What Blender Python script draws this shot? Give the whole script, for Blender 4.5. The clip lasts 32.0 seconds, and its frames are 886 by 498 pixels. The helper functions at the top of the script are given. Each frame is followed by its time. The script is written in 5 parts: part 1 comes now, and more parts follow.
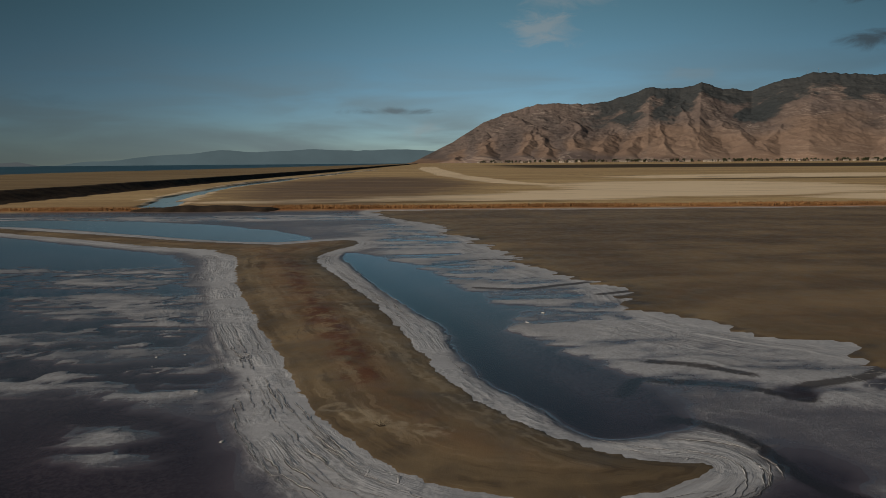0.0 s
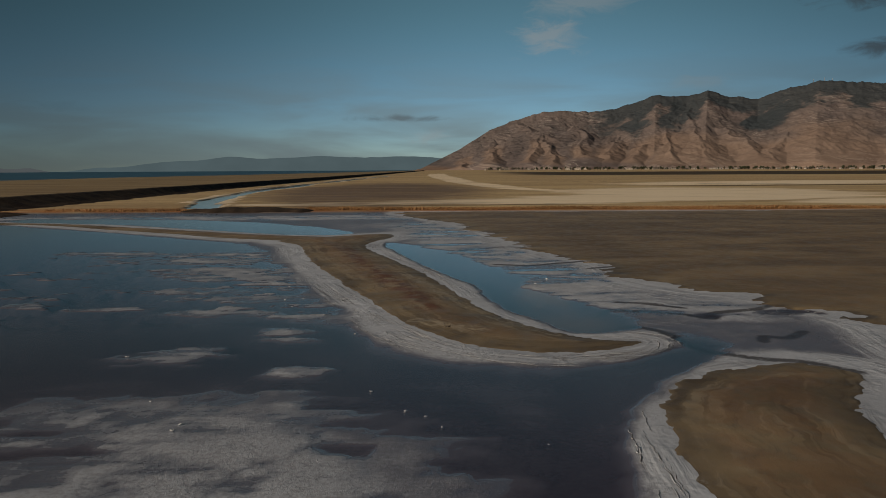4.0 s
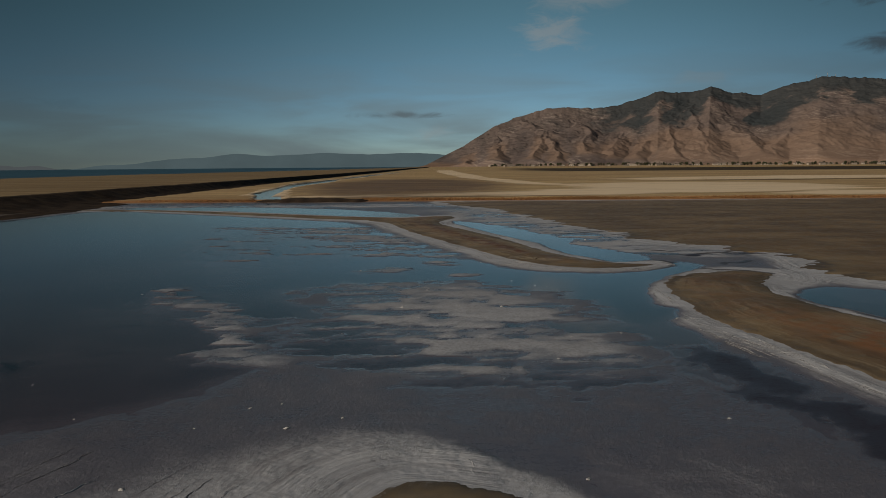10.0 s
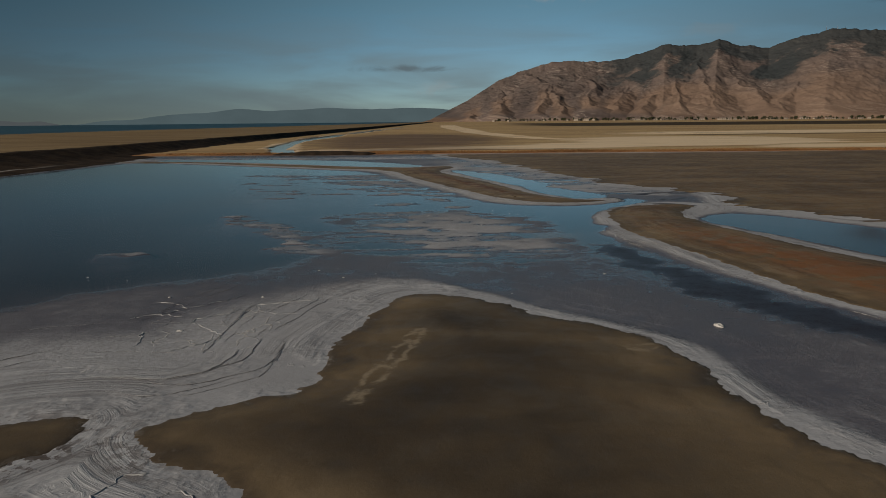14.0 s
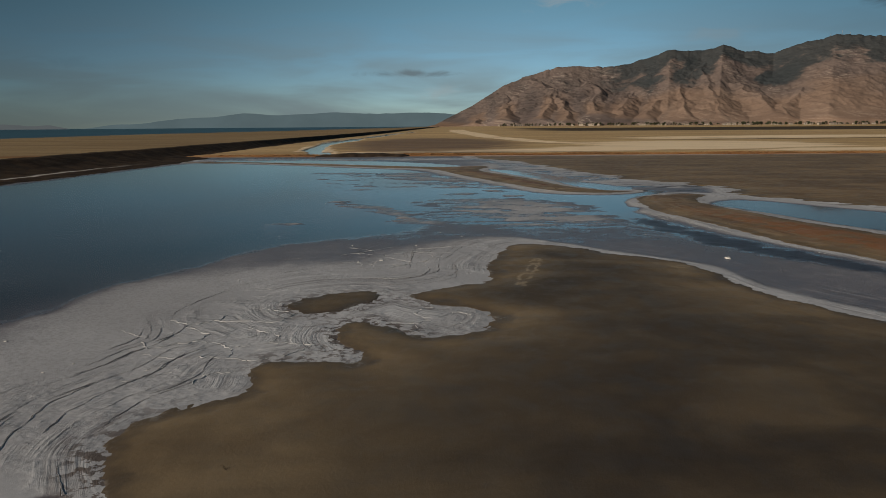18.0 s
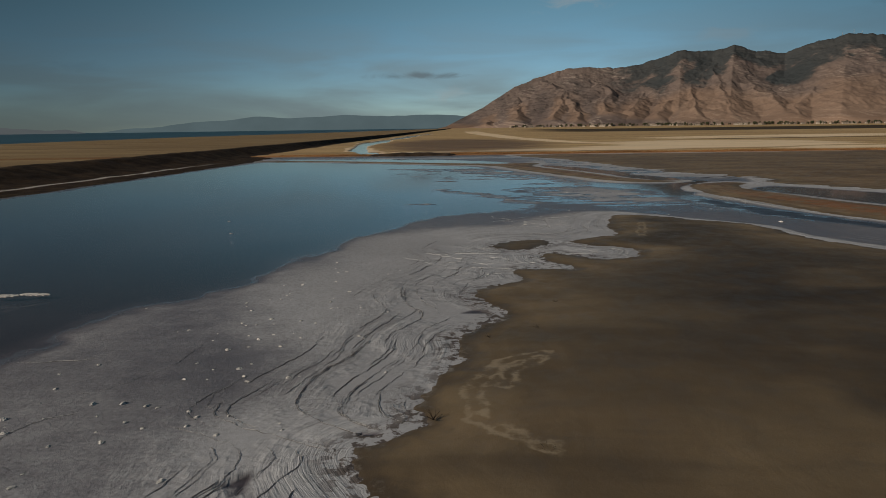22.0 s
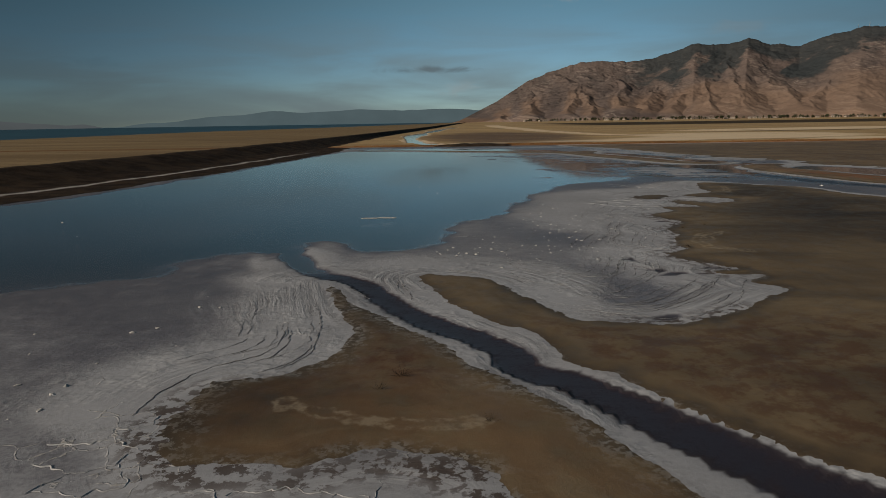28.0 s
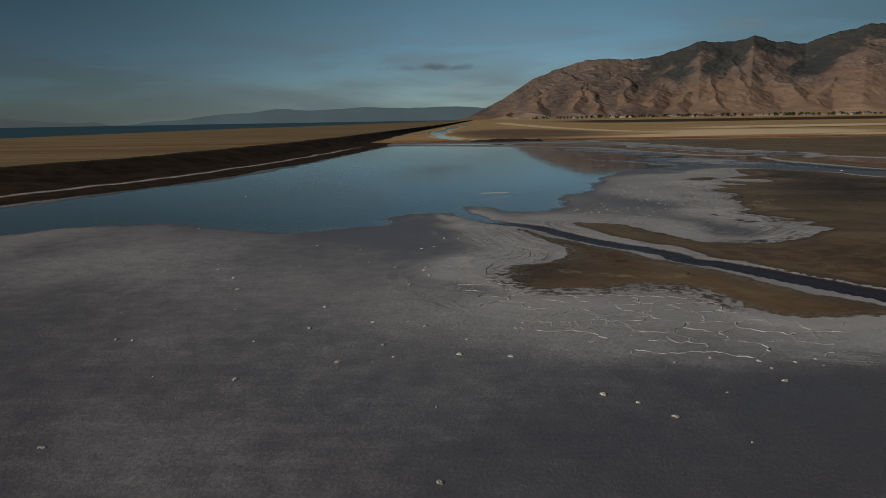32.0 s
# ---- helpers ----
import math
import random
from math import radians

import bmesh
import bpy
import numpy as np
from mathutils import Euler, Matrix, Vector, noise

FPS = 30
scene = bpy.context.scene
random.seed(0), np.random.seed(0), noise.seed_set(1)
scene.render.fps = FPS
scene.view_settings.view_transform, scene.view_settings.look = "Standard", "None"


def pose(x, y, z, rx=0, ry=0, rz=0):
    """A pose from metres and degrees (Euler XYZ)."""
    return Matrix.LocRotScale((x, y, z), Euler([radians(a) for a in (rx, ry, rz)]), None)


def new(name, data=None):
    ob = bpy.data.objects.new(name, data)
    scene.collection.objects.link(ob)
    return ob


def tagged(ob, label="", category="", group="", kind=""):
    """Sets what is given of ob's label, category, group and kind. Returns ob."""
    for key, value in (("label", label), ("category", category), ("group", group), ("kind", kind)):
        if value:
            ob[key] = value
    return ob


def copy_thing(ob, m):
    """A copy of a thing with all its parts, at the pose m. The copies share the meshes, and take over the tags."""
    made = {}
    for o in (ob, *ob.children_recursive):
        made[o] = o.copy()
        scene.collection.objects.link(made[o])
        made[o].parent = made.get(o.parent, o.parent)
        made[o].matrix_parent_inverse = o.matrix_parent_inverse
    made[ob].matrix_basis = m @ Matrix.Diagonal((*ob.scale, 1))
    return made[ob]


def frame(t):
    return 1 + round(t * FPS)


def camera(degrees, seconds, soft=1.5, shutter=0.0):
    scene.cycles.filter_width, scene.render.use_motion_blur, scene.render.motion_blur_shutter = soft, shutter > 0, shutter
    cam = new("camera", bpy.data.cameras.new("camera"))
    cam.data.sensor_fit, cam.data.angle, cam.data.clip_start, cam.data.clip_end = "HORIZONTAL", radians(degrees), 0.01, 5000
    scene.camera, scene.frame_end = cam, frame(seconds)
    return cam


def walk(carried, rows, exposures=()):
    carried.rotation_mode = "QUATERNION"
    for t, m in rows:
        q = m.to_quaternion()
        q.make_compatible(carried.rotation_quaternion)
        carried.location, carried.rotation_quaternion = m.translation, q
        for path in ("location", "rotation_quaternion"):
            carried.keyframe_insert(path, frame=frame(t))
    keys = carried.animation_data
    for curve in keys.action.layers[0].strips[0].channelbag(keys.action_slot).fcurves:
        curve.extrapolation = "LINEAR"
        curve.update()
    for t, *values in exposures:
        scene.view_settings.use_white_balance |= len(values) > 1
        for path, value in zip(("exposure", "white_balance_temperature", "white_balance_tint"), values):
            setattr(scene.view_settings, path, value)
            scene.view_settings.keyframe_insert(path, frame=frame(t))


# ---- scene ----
cam = camera(66.0, 32.0, soft=0.7)
# seconds, eye, yaw to the left, pitch up, roll
PATH = [
    (0, (0.00, 0.00, 10.00), 0.01, -7.31, -0.43),
    (0.5, (0.45, -2.14, 9.99), 0.15, -7.23, -0.43),
    (1, (0.64, -4.42, 10.07), 0.18, -7.19, -0.43),
    (1.5, (0.63, -6.75, 10.14), 0.20, -7.13, -0.43),
    (2, (0.47, -9.07, 10.17), 0.27, -7.04, -0.43),
    (2.5, (0.11, -11.44, 10.21), 0.35, -6.97, -0.44),
    (4.5, (-3.45, -19.10, 9.94), 0.57, -6.64, -0.25),
    (5, (-4.75, -21.35, 9.92), 0.63, -6.56, -0.29),
    (5.5, (-6.10, -23.65, 9.90), 0.71, -6.51, -0.34),
    (6, (-7.47, -26.03, 9.91), 0.86, -6.45, -0.41),
    (6.5, (-8.84, -28.48, 9.88), 0.87, -6.37, -0.49),
    (7, (-9.91, -30.89, 9.89), 0.88, -6.34, -0.57),
    (7.5, (-10.67, -33.50, 9.91), 0.90, -6.32, -0.63),
    (8, (-11.13, -36.07, 9.90), 0.92, -6.38, -0.68),
    (8.5, (-11.34, -38.55, 9.88), 0.90, -6.49, -0.69),
    (9, (-11.36, -40.95, 9.88), 0.86, -6.63, -0.66),
    (9.5, (-11.18, -43.30, 9.89), 0.87, -6.83, -0.55),
    (10, (-10.98, -45.50, 9.92), 0.78, -7.01, -0.43),
    (10.5, (-10.61, -47.81, 9.95), 0.75, -7.16, -0.35),
    (11, (-10.21, -50.05, 9.97), 0.76, -7.25, -0.32),
    (11.5, (-9.94, -52.23, 10.03), 0.78, -7.32, -0.35),
    (12, (-9.74, -54.56, 10.01), 0.85, -7.91, -0.44),
    (12.5, (-9.65, -56.87, 10.03), 0.95, -8.69, -0.53),
    (13, (-9.60, -59.23, 10.03), 1.11, -9.45, -0.59),
    (13.5, (-9.75, -61.57, 10.05), 1.09, -10.25, -0.57),
    (14, (-9.97, -63.90, 10.07), 1.14, -10.70, -0.51),
    (14.5, (-10.34, -66.31, 10.05), 1.18, -10.67, -0.44),
    (16.5, (-13.73, -75.79, 10.09), 1.25, -10.52, -0.23),
    (17, (-14.87, -78.19, 10.13), 1.36, -10.44, -0.28),
    (17.5, (-16.08, -80.65, 10.19), 1.42, -10.39, -0.34),
    (18, (-17.49, -82.97, 10.19), 1.46, -10.32, -0.40),
    (18.5, (-18.88, -85.19, 10.17), 1.58, -10.27, -0.44),
    (19, (-20.21, -87.68, 10.18), 1.98, -10.20, -0.47),
    (19.5, (-21.92, -90.13, 10.20), 1.74, -10.21, -0.50),
    (20, (-23.50, -92.62, 10.23), 1.78, -10.20, -0.53),
    (20.5, (-25.02, -94.99, 10.19), 1.91, -10.17, -0.59),
    (21, (-26.32, -97.07, 10.09), 2.05, -10.15, -0.66),
    (21.5, (-27.81, -99.90, 10.15), 2.17, -10.16, -0.73),
    (22, (-29.30, -102.61, 10.16), 2.27, -10.16, -0.77),
    (22.5, (-30.79, -105.26, 10.13), 2.35, -10.19, -0.77),
    (23, (-32.28, -107.70, 10.06), 2.40, -10.23, -0.76),
    (23.5, (-33.73, -110.22, 10.00), 2.51, -10.25, -0.81),
    (24, (-35.18, -112.87, 9.95), 2.63, -10.24, -0.89),
    (24.5, (-36.65, -115.50, 9.94), 2.66, -10.28, -0.98),
    (25, (-38.12, -118.06, 9.95), 2.77, -10.28, -1.04),
    (25.5, (-39.59, -120.52, 9.96), 2.84, -10.30, -1.09),
    (27.5, (-45.42, -131.15, 10.13), 3.07, -10.56, -0.87),
    (28, (-46.94, -133.77, 10.13), 3.17, -10.62, -0.89),
    (28.5, (-48.48, -136.35, 10.10), 3.20, -10.61, -0.93),
    (29, (-50.01, -138.93, 10.04), 3.26, -10.61, -0.99),
    (29.5, (-51.52, -141.52, 10.04), 3.32, -10.65, -1.03),
    (30, (-53.17, -144.24, 10.06), 3.40, -10.72, -1.05),
    (30.5, (-54.71, -146.84, 10.04), 3.44, -10.72, -1.04),
    (31, (-56.23, -149.38, 10.01), 3.47, -10.74, -1.01),
    (31.5, (-57.75, -151.96, 10.03), 3.53, -10.79, -0.97),
    (32, (-59.33, -154.49, 10.02), 3.51, -10.80, -0.93),
]
walk(cam, [(t, Matrix.Translation(eye) @ pose(0, 0, 0, 0, 0, yaw) @ pose(0, 0, 0, 90 + pitch) @ pose(0, 0, 0, 0, 0, roll))
           for t, eye, yaw, pitch, roll in PATH],
     exposures=[(t, -0.53 + e) for t, e in ((0, 0.0), (4, -0.03), (8, -0.07), (11.5, -0.18), (13, -0.14), (16.5, 0.18), (19, 0.25), (23, 0.08), (28, -0.02), (30, -0.12), (32, -0.24))])

# ---- light ----
SUN_AZ, SUN_EL = 242.0, 23.0      # compass degrees clockwise from +y, and height
scene.view_settings.use_white_balance = True
scene.view_settings.white_balance_temperature = 6900
scene.view_settings.white_balance_tint = 8
world = bpy.data.worlds.new("sky")
scene.world = world
world.use_nodes = True


class Nodes:
    """Short hand for a node tree."""

    def __init__(self, tree):
        self.tree = tree
        tree.nodes.clear()

    def add(self, kind, values=None):
        n = self.tree.nodes.new(kind)
        self.feed(n, values or {})
        return n

    def feed(self, n, values):
        for k, v in values.items():
            if isinstance(v, bpy.types.NodeSocket):
                self.tree.links.new(v, n.inputs[k])
            else:
                n.inputs[k].default_value = v

    def math(self, op, a, b=0.0, c=0.0, clamp=False):
        n = self.add("ShaderNodeMath", {0: a, 1: b, 2: c})
        n.operation, n.use_clamp = op, clamp
        return n.outputs[0]

    def ramp(self, fac, lo, hi, to_lo=0.0, to_hi=1.0):
        n = self.add("ShaderNodeMapRange", {"Value": fac, "From Min": lo, "From Max": hi, "To Min": to_lo, "To Max": to_hi})
        n.interpolation_type = "SMOOTHSTEP"
        return n.outputs[0]

    def mix(self, fac, a, b, blend="MIX"):
        def col(v):
            return (*v, 1.0) if isinstance(v, tuple) and len(v) == 3 else v
        n = self.add("ShaderNodeMix")
        n.data_type, n.blend_type = "RGBA", blend
        self.feed(n, {0: fac, 6: col(a), 7: col(b)})
        return n.outputs[2]

    def noise(self, vec, scale, detail=4.0, rough=0.55, distort=0.0, out="Fac"):
        return self.add("ShaderNodeTexNoise", {"Vector": vec, "Scale": scale, "Detail": detail, "Roughness": rough, "Distortion": distort}).outputs[out]

    def scaled(self, vec, sx, sy, sz, rz=0.0):
        return self.add("ShaderNodeMapping", {"Vector": vec, "Scale": (sx, sy, sz), "Rotation": (0, 0, rz)}).outputs[0]

    def attr(self, name):
        n = self.add("ShaderNodeAttribute")
        n.attribute_name = name
        return n.outputs["Fac"]


def build_sky():
    n = Nodes(world.node_tree)
    sky = n.add("ShaderNodeTexSky")
    sky.sky_type, sky.sun_disc = "NISHITA", False
    sky.sun_elevation, sky.sun_rotation = radians(SUN_EL), radians(SUN_AZ)
    sky.altitude, sky.air_density, sky.dust_density, sky.ozone_density = 1300.0, 1.0, 0.6, 3.0
    way = n.add("ShaderNodeTexCoord").outputs["Generated"]
    xyz = n.add("ShaderNodeSeparateXYZ", {0: way})
    az = n.math("MULTIPLY", n.math("ARCTAN2", xyz.outputs[0], xyz.outputs[1]), 57.2958)
    el = n.math("MULTIPLY", n.math("ARCSINE", xyz.outputs[2]), 57.2958)
    plane = n.add("ShaderNodeCombineXYZ", {0: az, 1: el}).outputs[0]
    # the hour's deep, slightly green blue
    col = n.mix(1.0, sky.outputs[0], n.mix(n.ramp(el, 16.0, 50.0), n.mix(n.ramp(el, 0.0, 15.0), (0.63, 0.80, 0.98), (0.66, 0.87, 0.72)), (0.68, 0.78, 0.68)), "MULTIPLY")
    # lens fall-off put into the sky: bright low in the north, dimmer outwards
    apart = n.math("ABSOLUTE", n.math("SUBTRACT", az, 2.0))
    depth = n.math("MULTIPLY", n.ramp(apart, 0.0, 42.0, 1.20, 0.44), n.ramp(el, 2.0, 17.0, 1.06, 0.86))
    # a thin grey bank of cloud low over the lake, then single wisps
    wisp = n.noise(n.scaled(plane, 0.07, 0.42, 1), 1.0, 4, 0.5, 0.4)
    low = n.math("MULTIPLY", n.ramp(el, 11.0, 1.0), n.ramp(wisp, 0.34, 0.66))
    col = n.mix(n.math("MULTIPLY", low, n.ramp(az, -40.0, -8.0, 0.45, 0.85)), col, (1.85, 2.45, 2.80))
    fine = n.noise(n.scaled(plane, 0.35, 0.9, 1), 1.0, 7, 0.62, 0.8)
    for a, e, wa, we, amount, tint in CLOUDS:
        da = n.math("MULTIPLY", n.math("SUBTRACT", az, a), 1 / wa)
        de = n.math("MULTIPLY", n.math("SUBTRACT", el, e), 1 / we)
        r = n.math("SQRT", n.math("ADD", n.math("MULTIPLY", da, da), n.math("MULTIPLY", de, de)))
        edge = n.math("ADD", r, n.math("MULTIPLY", n.math("SUBTRACT", fine, 0.5), 2.6))
        col = n.mix(n.math("MULTIPLY", n.ramp(edge, 1.1, 0.0), amount), col, tint)
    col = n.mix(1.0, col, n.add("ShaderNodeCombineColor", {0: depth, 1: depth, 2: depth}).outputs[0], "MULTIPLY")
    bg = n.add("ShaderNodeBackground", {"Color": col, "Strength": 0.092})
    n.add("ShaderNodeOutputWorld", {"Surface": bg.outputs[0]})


# azimuth, height, half sizes in degrees, cover, colour
CLOUDS = (
    (8.0, 10.3, 3.0, 1.5, 0.50, (3.9, 4.1, 4.3, 1)),
    (10.5, 12.8, 4.5, 1.3, 0.40, (3.8, 4.1, 4.4, 1)),
    (31.6, 8.2, 2.6, 0.7, 0.75, (0.9, 1.0, 1.15, 1)),
    (31.5, 11.8, 4.5, 1.0, 0.80, (0.9, 1.0, 1.15, 1)),
    (-3.8, 4.1, 4.2, 0.35, 0.60, (1.0, 1.15, 1.3, 1)),
    (20.0, 6.6, 3.0, 0.6, 0.25, (3.2, 3.5, 3.7, 1)),
    (-1.6, 2.6, 2.0, 0.7, 0.35, (3.2, 3.5, 3.7, 1)),
    (-30.0, 4.6, 3.0, 0.5, 0.12, (1.0, 1.15, 1.3, 1)),
)
build_sky()
sun = new("sun", bpy.data.lights.new("sun", "SUN"))
sun.data.energy, sun.data.angle, sun.data.color = 3.7, radians(0.6), (1.0, 0.87, 0.74)
sun_dir = Vector((math.sin(radians(SUN_AZ)) * math.cos(radians(SUN_EL)), math.cos(radians(SUN_AZ)) * math.cos(radians(SUN_EL)), math.sin(radians(SUN_EL))))
sun.matrix_world = sun_dir.to_track_quat("Z", "Y").to_matrix().to_4x4()


# ---- materials ----
def material(name):
    m = bpy.data.materials.new(name)
    m.use_nodes = True
    return m, Nodes(m.node_tree)


def finish(n, color, rough=0.8, height=None, bump=0.3, dist=0.05, spec=0.3):
    values = {"Base Color": (*color, 1.0) if isinstance(color, tuple) else color, "Roughness": rough, "Specular IOR Level": spec}
    if height is not None:
        values["Normal"] = n.add("ShaderNodeBump", {"Height": height, "Strength": bump, "Distance": dist}).outputs[0]
    b = n.add("ShaderNodeBsdfPrincipled", values)
    n.add("ShaderNodeOutputMaterial", {"Surface": b.outputs[0]})


def ground_material():
    """Salt crust, from dry white to wet mauve grey, cracked and ridged; beyond the reeds dry plain and pale pans."""
    m, n = material("salt_crust")
    p = n.add("ShaderNodeTexCoord").outputs["Object"]
    shore, elev, plain, pan, dark, rill, broken, rusty = (n.attr(a) for a in ("shore", "elev", "plain", "pan", "dark", "rill", "broken", "rusty"))
    mid = n.noise(p, 0.9, 6, 0.6)
    band = n.noise(n.scaled(p, 0.24, 1.8, 1), 1.0, 7, 0.68, 0.3)
    fine = n.noise(p, 6.0, 5, 0.68)
    grit = n.noise(p, 26.0, 4, 0.75)
    # wetness by height over the water
    e = n.math("ADD", elev, n.math("MULTIPLY", n.math("SUBTRACT", mid, 0.5), 0.035))
    e = n.math("ADD", e, n.math("MULTIPLY", n.math("SUBTRACT", band, 0.5), n.ramp(n.attr("patchy"), 0.0, 1.0, 0.02, 0.085)))
    e = n.math("ADD", e, n.math("MULTIPLY", n.math("SUBTRACT", fine, 0.5), 0.035))
    rag = n.math("MAXIMUM", n.ramp(shore, 2.5, 7.0, 0.22, 0.70), n.math("MAXIMUM", n.attr("patchy"), n.ramp(n.noise(p, 0.25, 5, 0.6), 0.50, 0.66, 0.25, 0.8)))
    dry = n.ramp(e, 0.012, n.ramp(n.attr("patchy"), 0.0, 1.0, 0.074, 0.070))
    salt = n.mix(dry, (0.104, 0.095, 0.118), (0.475, 0.492, 0.535))
    salt = n.mix(n.ramp(e, 0.008, -0.062), salt, (0.046, 0.037, 0.052))
    salt = n.mix(n.math("MULTIPLY", n.ramp(n.noise(p, 0.07, 4, 0.55), 0.38, 0.66), 0.28), salt, (0.150, 0.147, 0.165))
    salt = n.mix(n.math("MULTIPLY", n.ramp(fine, 0.56, 0.40), n.math("MULTIPLY", rag, n.ramp(dry, 0, 1, 0.30, 0.42))), salt, (0.17, 0.163, 0.172))
    salt = n.mix(n.math("MULTIPLY", n.ramp(grit, 0.56, 0.72), n.math("MULTIPLY", rag, n.ramp(e, 0.0, 0.07, 0.10, 0.40))), salt, (0.76, 0.77, 0.78))
    salt = n.mix(n.math("MULTIPLY", n.ramp(grit, 0.42, 0.28), n.math("MULTIPLY", rag, 0.26)), salt, (0.09, 0.082, 0.086))
    # ridges and cracks that follow the shore, in loose bundles
    run = n.math("ADD", shore, n.math("MULTIPLY", n.math("ADD", n.math("MULTIPLY", n.noise(p, 0.11, 2, 0.5), 3.0), n.math("MULTIPLY", n.noise(p, 0.7, 4, 0.6), 0.5)), n.ramp(shore, 0.5, 5.0, 0.28, 1.0)))
    xyz = n.add("ShaderNodeSeparateXYZ", {0: p})
    near = n.math("MULTIPLY", n.ramp(shore, 9.5, 4.0), n.ramp(elev, 0.008, 0.04))

    def layered(shift, freq, seed, detail=6, rough=0.66):
        v = n.add("ShaderNodeCombineXYZ", {0: n.math("MULTIPLY", n.math("ADD", run, shift), freq), 1: n.math("MULTIPLY", xyz.outputs[0], 0.10), 2: n.math("ADD", n.math("MULTIPLY", xyz.outputs[1], 0.10), seed)})
        return n.noise(v.outputs[0], 1.0, detail, rough)
    beds = layered(0.0, 1.9, 0.0)
    bundle = n.math("MULTIPLY", n.ramp(n.noise(p, 0.17, 5, 0.62), 0.40, 0.58), n.math("MULTIPLY", near, n.ramp(broken, 0.0, 0.8, 1.0, 0.2)))
    salt = n.mix(n.math("MULTIPLY", n.ramp(beds, 0.52, 0.36), n.math("MULTIPLY", bundle, 0.50)), salt, (0.17, 0.163, 0.172))
    salt = n.mix(n.math("MULTIPLY", n.ramp(beds, 0.52, 0.66), n.math("MULTIPLY", bundle, 0.45)), salt, (0.66, 0.675, 0.70))

    # narrow rills
    cut = n.ramp(n.math("ADD", rill, n.math("MULTIPLY", n.math("SUBTRACT", fine, 0.5), 0.5)), 0.50, 0.22)
    salt = n.mix(n.math("MULTIPLY", cut, 0.85), salt, (0.030, 0.024, 0.026))
    salt = n.mix(n.math("MULTIPLY", n.ramp(n.math("ADD", n.attr("bed"), n.math("MULTIPLY", n.math("SUBTRACT", mid, 0.5), 0.6)), 0.25, 0.65), 0.93), salt, (0.030, 0.021, 0.030))
    # pressure ridges round broken plates
    warp = n.add("ShaderNodeVectorMath", {0: p, 1: n.noise(p, 0.8, 3, 0.5, out="Color")}).outputs[0]
    vor = n.add("ShaderNodeTexVoronoi", {"Vector": warp, "Scale": 0.6})
    vor.feature = "DISTANCE_TO_EDGE"
    crack = n.math("MULTIPLY", n.ramp(n.math("ADD", vor.outputs[0], n.math("MULTIPLY", n.math("SUBTRACT", fine, 0.5), 0.12)), 0.020, 0.0), n.ramp(n.math("MULTIPLY", n.math("MAXIMUM", n.math("MULTIPLY", broken, 0.9), n.math("MULTIPLY", dry, 0.66)), n.noise(p, 0.33, 5, 0.65)), 0.39, 0.47))
    salt = n.mix(n.math("MULTIPLY", crack, 0.65), salt, (0.68, 0.65, 0.62))
    # dark scraps of mud among the salt
    scrap = n.math("MULTIPLY", n.attr("mosaic"), n.math("MULTIPLY", n.ramp(n.noise(p, 1.9, 6, 0.68), 0.49, 0.54), n.ramp(n.math("ADD", shore, n.math("MULTIPLY", mid, 3.0)), 3.4, 1.6)))
    salt = n.mix(n.math("MULTIPLY", scrap, 0.88), salt, (0.060, 0.036, 0.024))
    # dry plain beyond
    streak = n.noise(n.scaled(p, 0.006, 0.05, 1), 1.0, 6, 0.6, 0.4)
    tuft = n.noise(p, 0.5, 6, 0.7)
    grass = n.mix(n.ramp(streak, 0.35, 0.65), (0.43, 0.295, 0.155), (0.62, 0.45, 0.24))
    grass = n.mix(n.math("MULTIPLY", n.ramp(tuft, 0.45, 0.7), 0.35), grass, (0.13, 0.09, 0.05))
    thread = n.noise(n.scaled(p, 0.02, 0.16, 1), 1.0, 7, 0.7, 0.3)
    grass = n.mix(n.math("MULTIPLY", n.ramp(thread, 0.50, 0.66), 0.36), grass, (0.22, 0.135, 0.072))
    panm = n.ramp(n.math("ADD", pan, n.math("MULTIPLY", n.math("SUBTRACT", n.noise(n.scaled(p, 0.012, 0.11, 1), 1.0, 7, 0.66, 0.5), 0.5), 2.4)), 0.42, 0.75)
    grass = n.mix(n.math("MULTIPLY", panm, n.ramp(thread, 0.64, 0.50, 0.6, 1.0)), grass, (0.88, 0.71, 0.50))
    grass = n.mix(n.math("MULTIPLY", rusty, n.ramp(n.noise(n.scaled(p, 0.12, 0.6, 1), 1.0, 5, 0.65), 0.30, 0.55)), grass, (0.40, 0.175, 0.060))
    grass = n.mix(n.math("MULTIPLY", n.attr("brown"), n.ramp(thread, 0.66, 0.44, 0.55, 0.95)), grass, (0.160, 0.112, 0.086))
    col = n.mix(plain, salt, grass)
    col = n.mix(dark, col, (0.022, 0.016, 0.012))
    rough = n.math("ADD", n.math("MULTIPLY", n.ramp(e, 0.012, 0.075, n.ramp(n.attr("patchy"), 0.2, 0.8, 0.42, 0.16), 0.80), n.ramp(e, 0.0, 0.024, 0.25, 1.0)), n.math("ADD", n.math("MULTIPLY", plain, 0.6), n.math("MULTIPLY", n.attr("bed"), 0.35)))
    h = n.math("MULTIPLY", n.math("ADD", n.math("MULTIPLY", fine, 0.7), n.math("MULTIPLY", grit, 0.4)), rag)
    h = n.math("ADD", h, n.math("MULTIPLY", crack, 1.2))
    h = n.math("ADD", h, n.math("MULTIPLY", n.math("MULTIPLY", beds, bundle), 2.6))
    h = n.math("MULTIPLY", h, n.ramp(e, -0.01, 0.05, 0.08, 1.0))
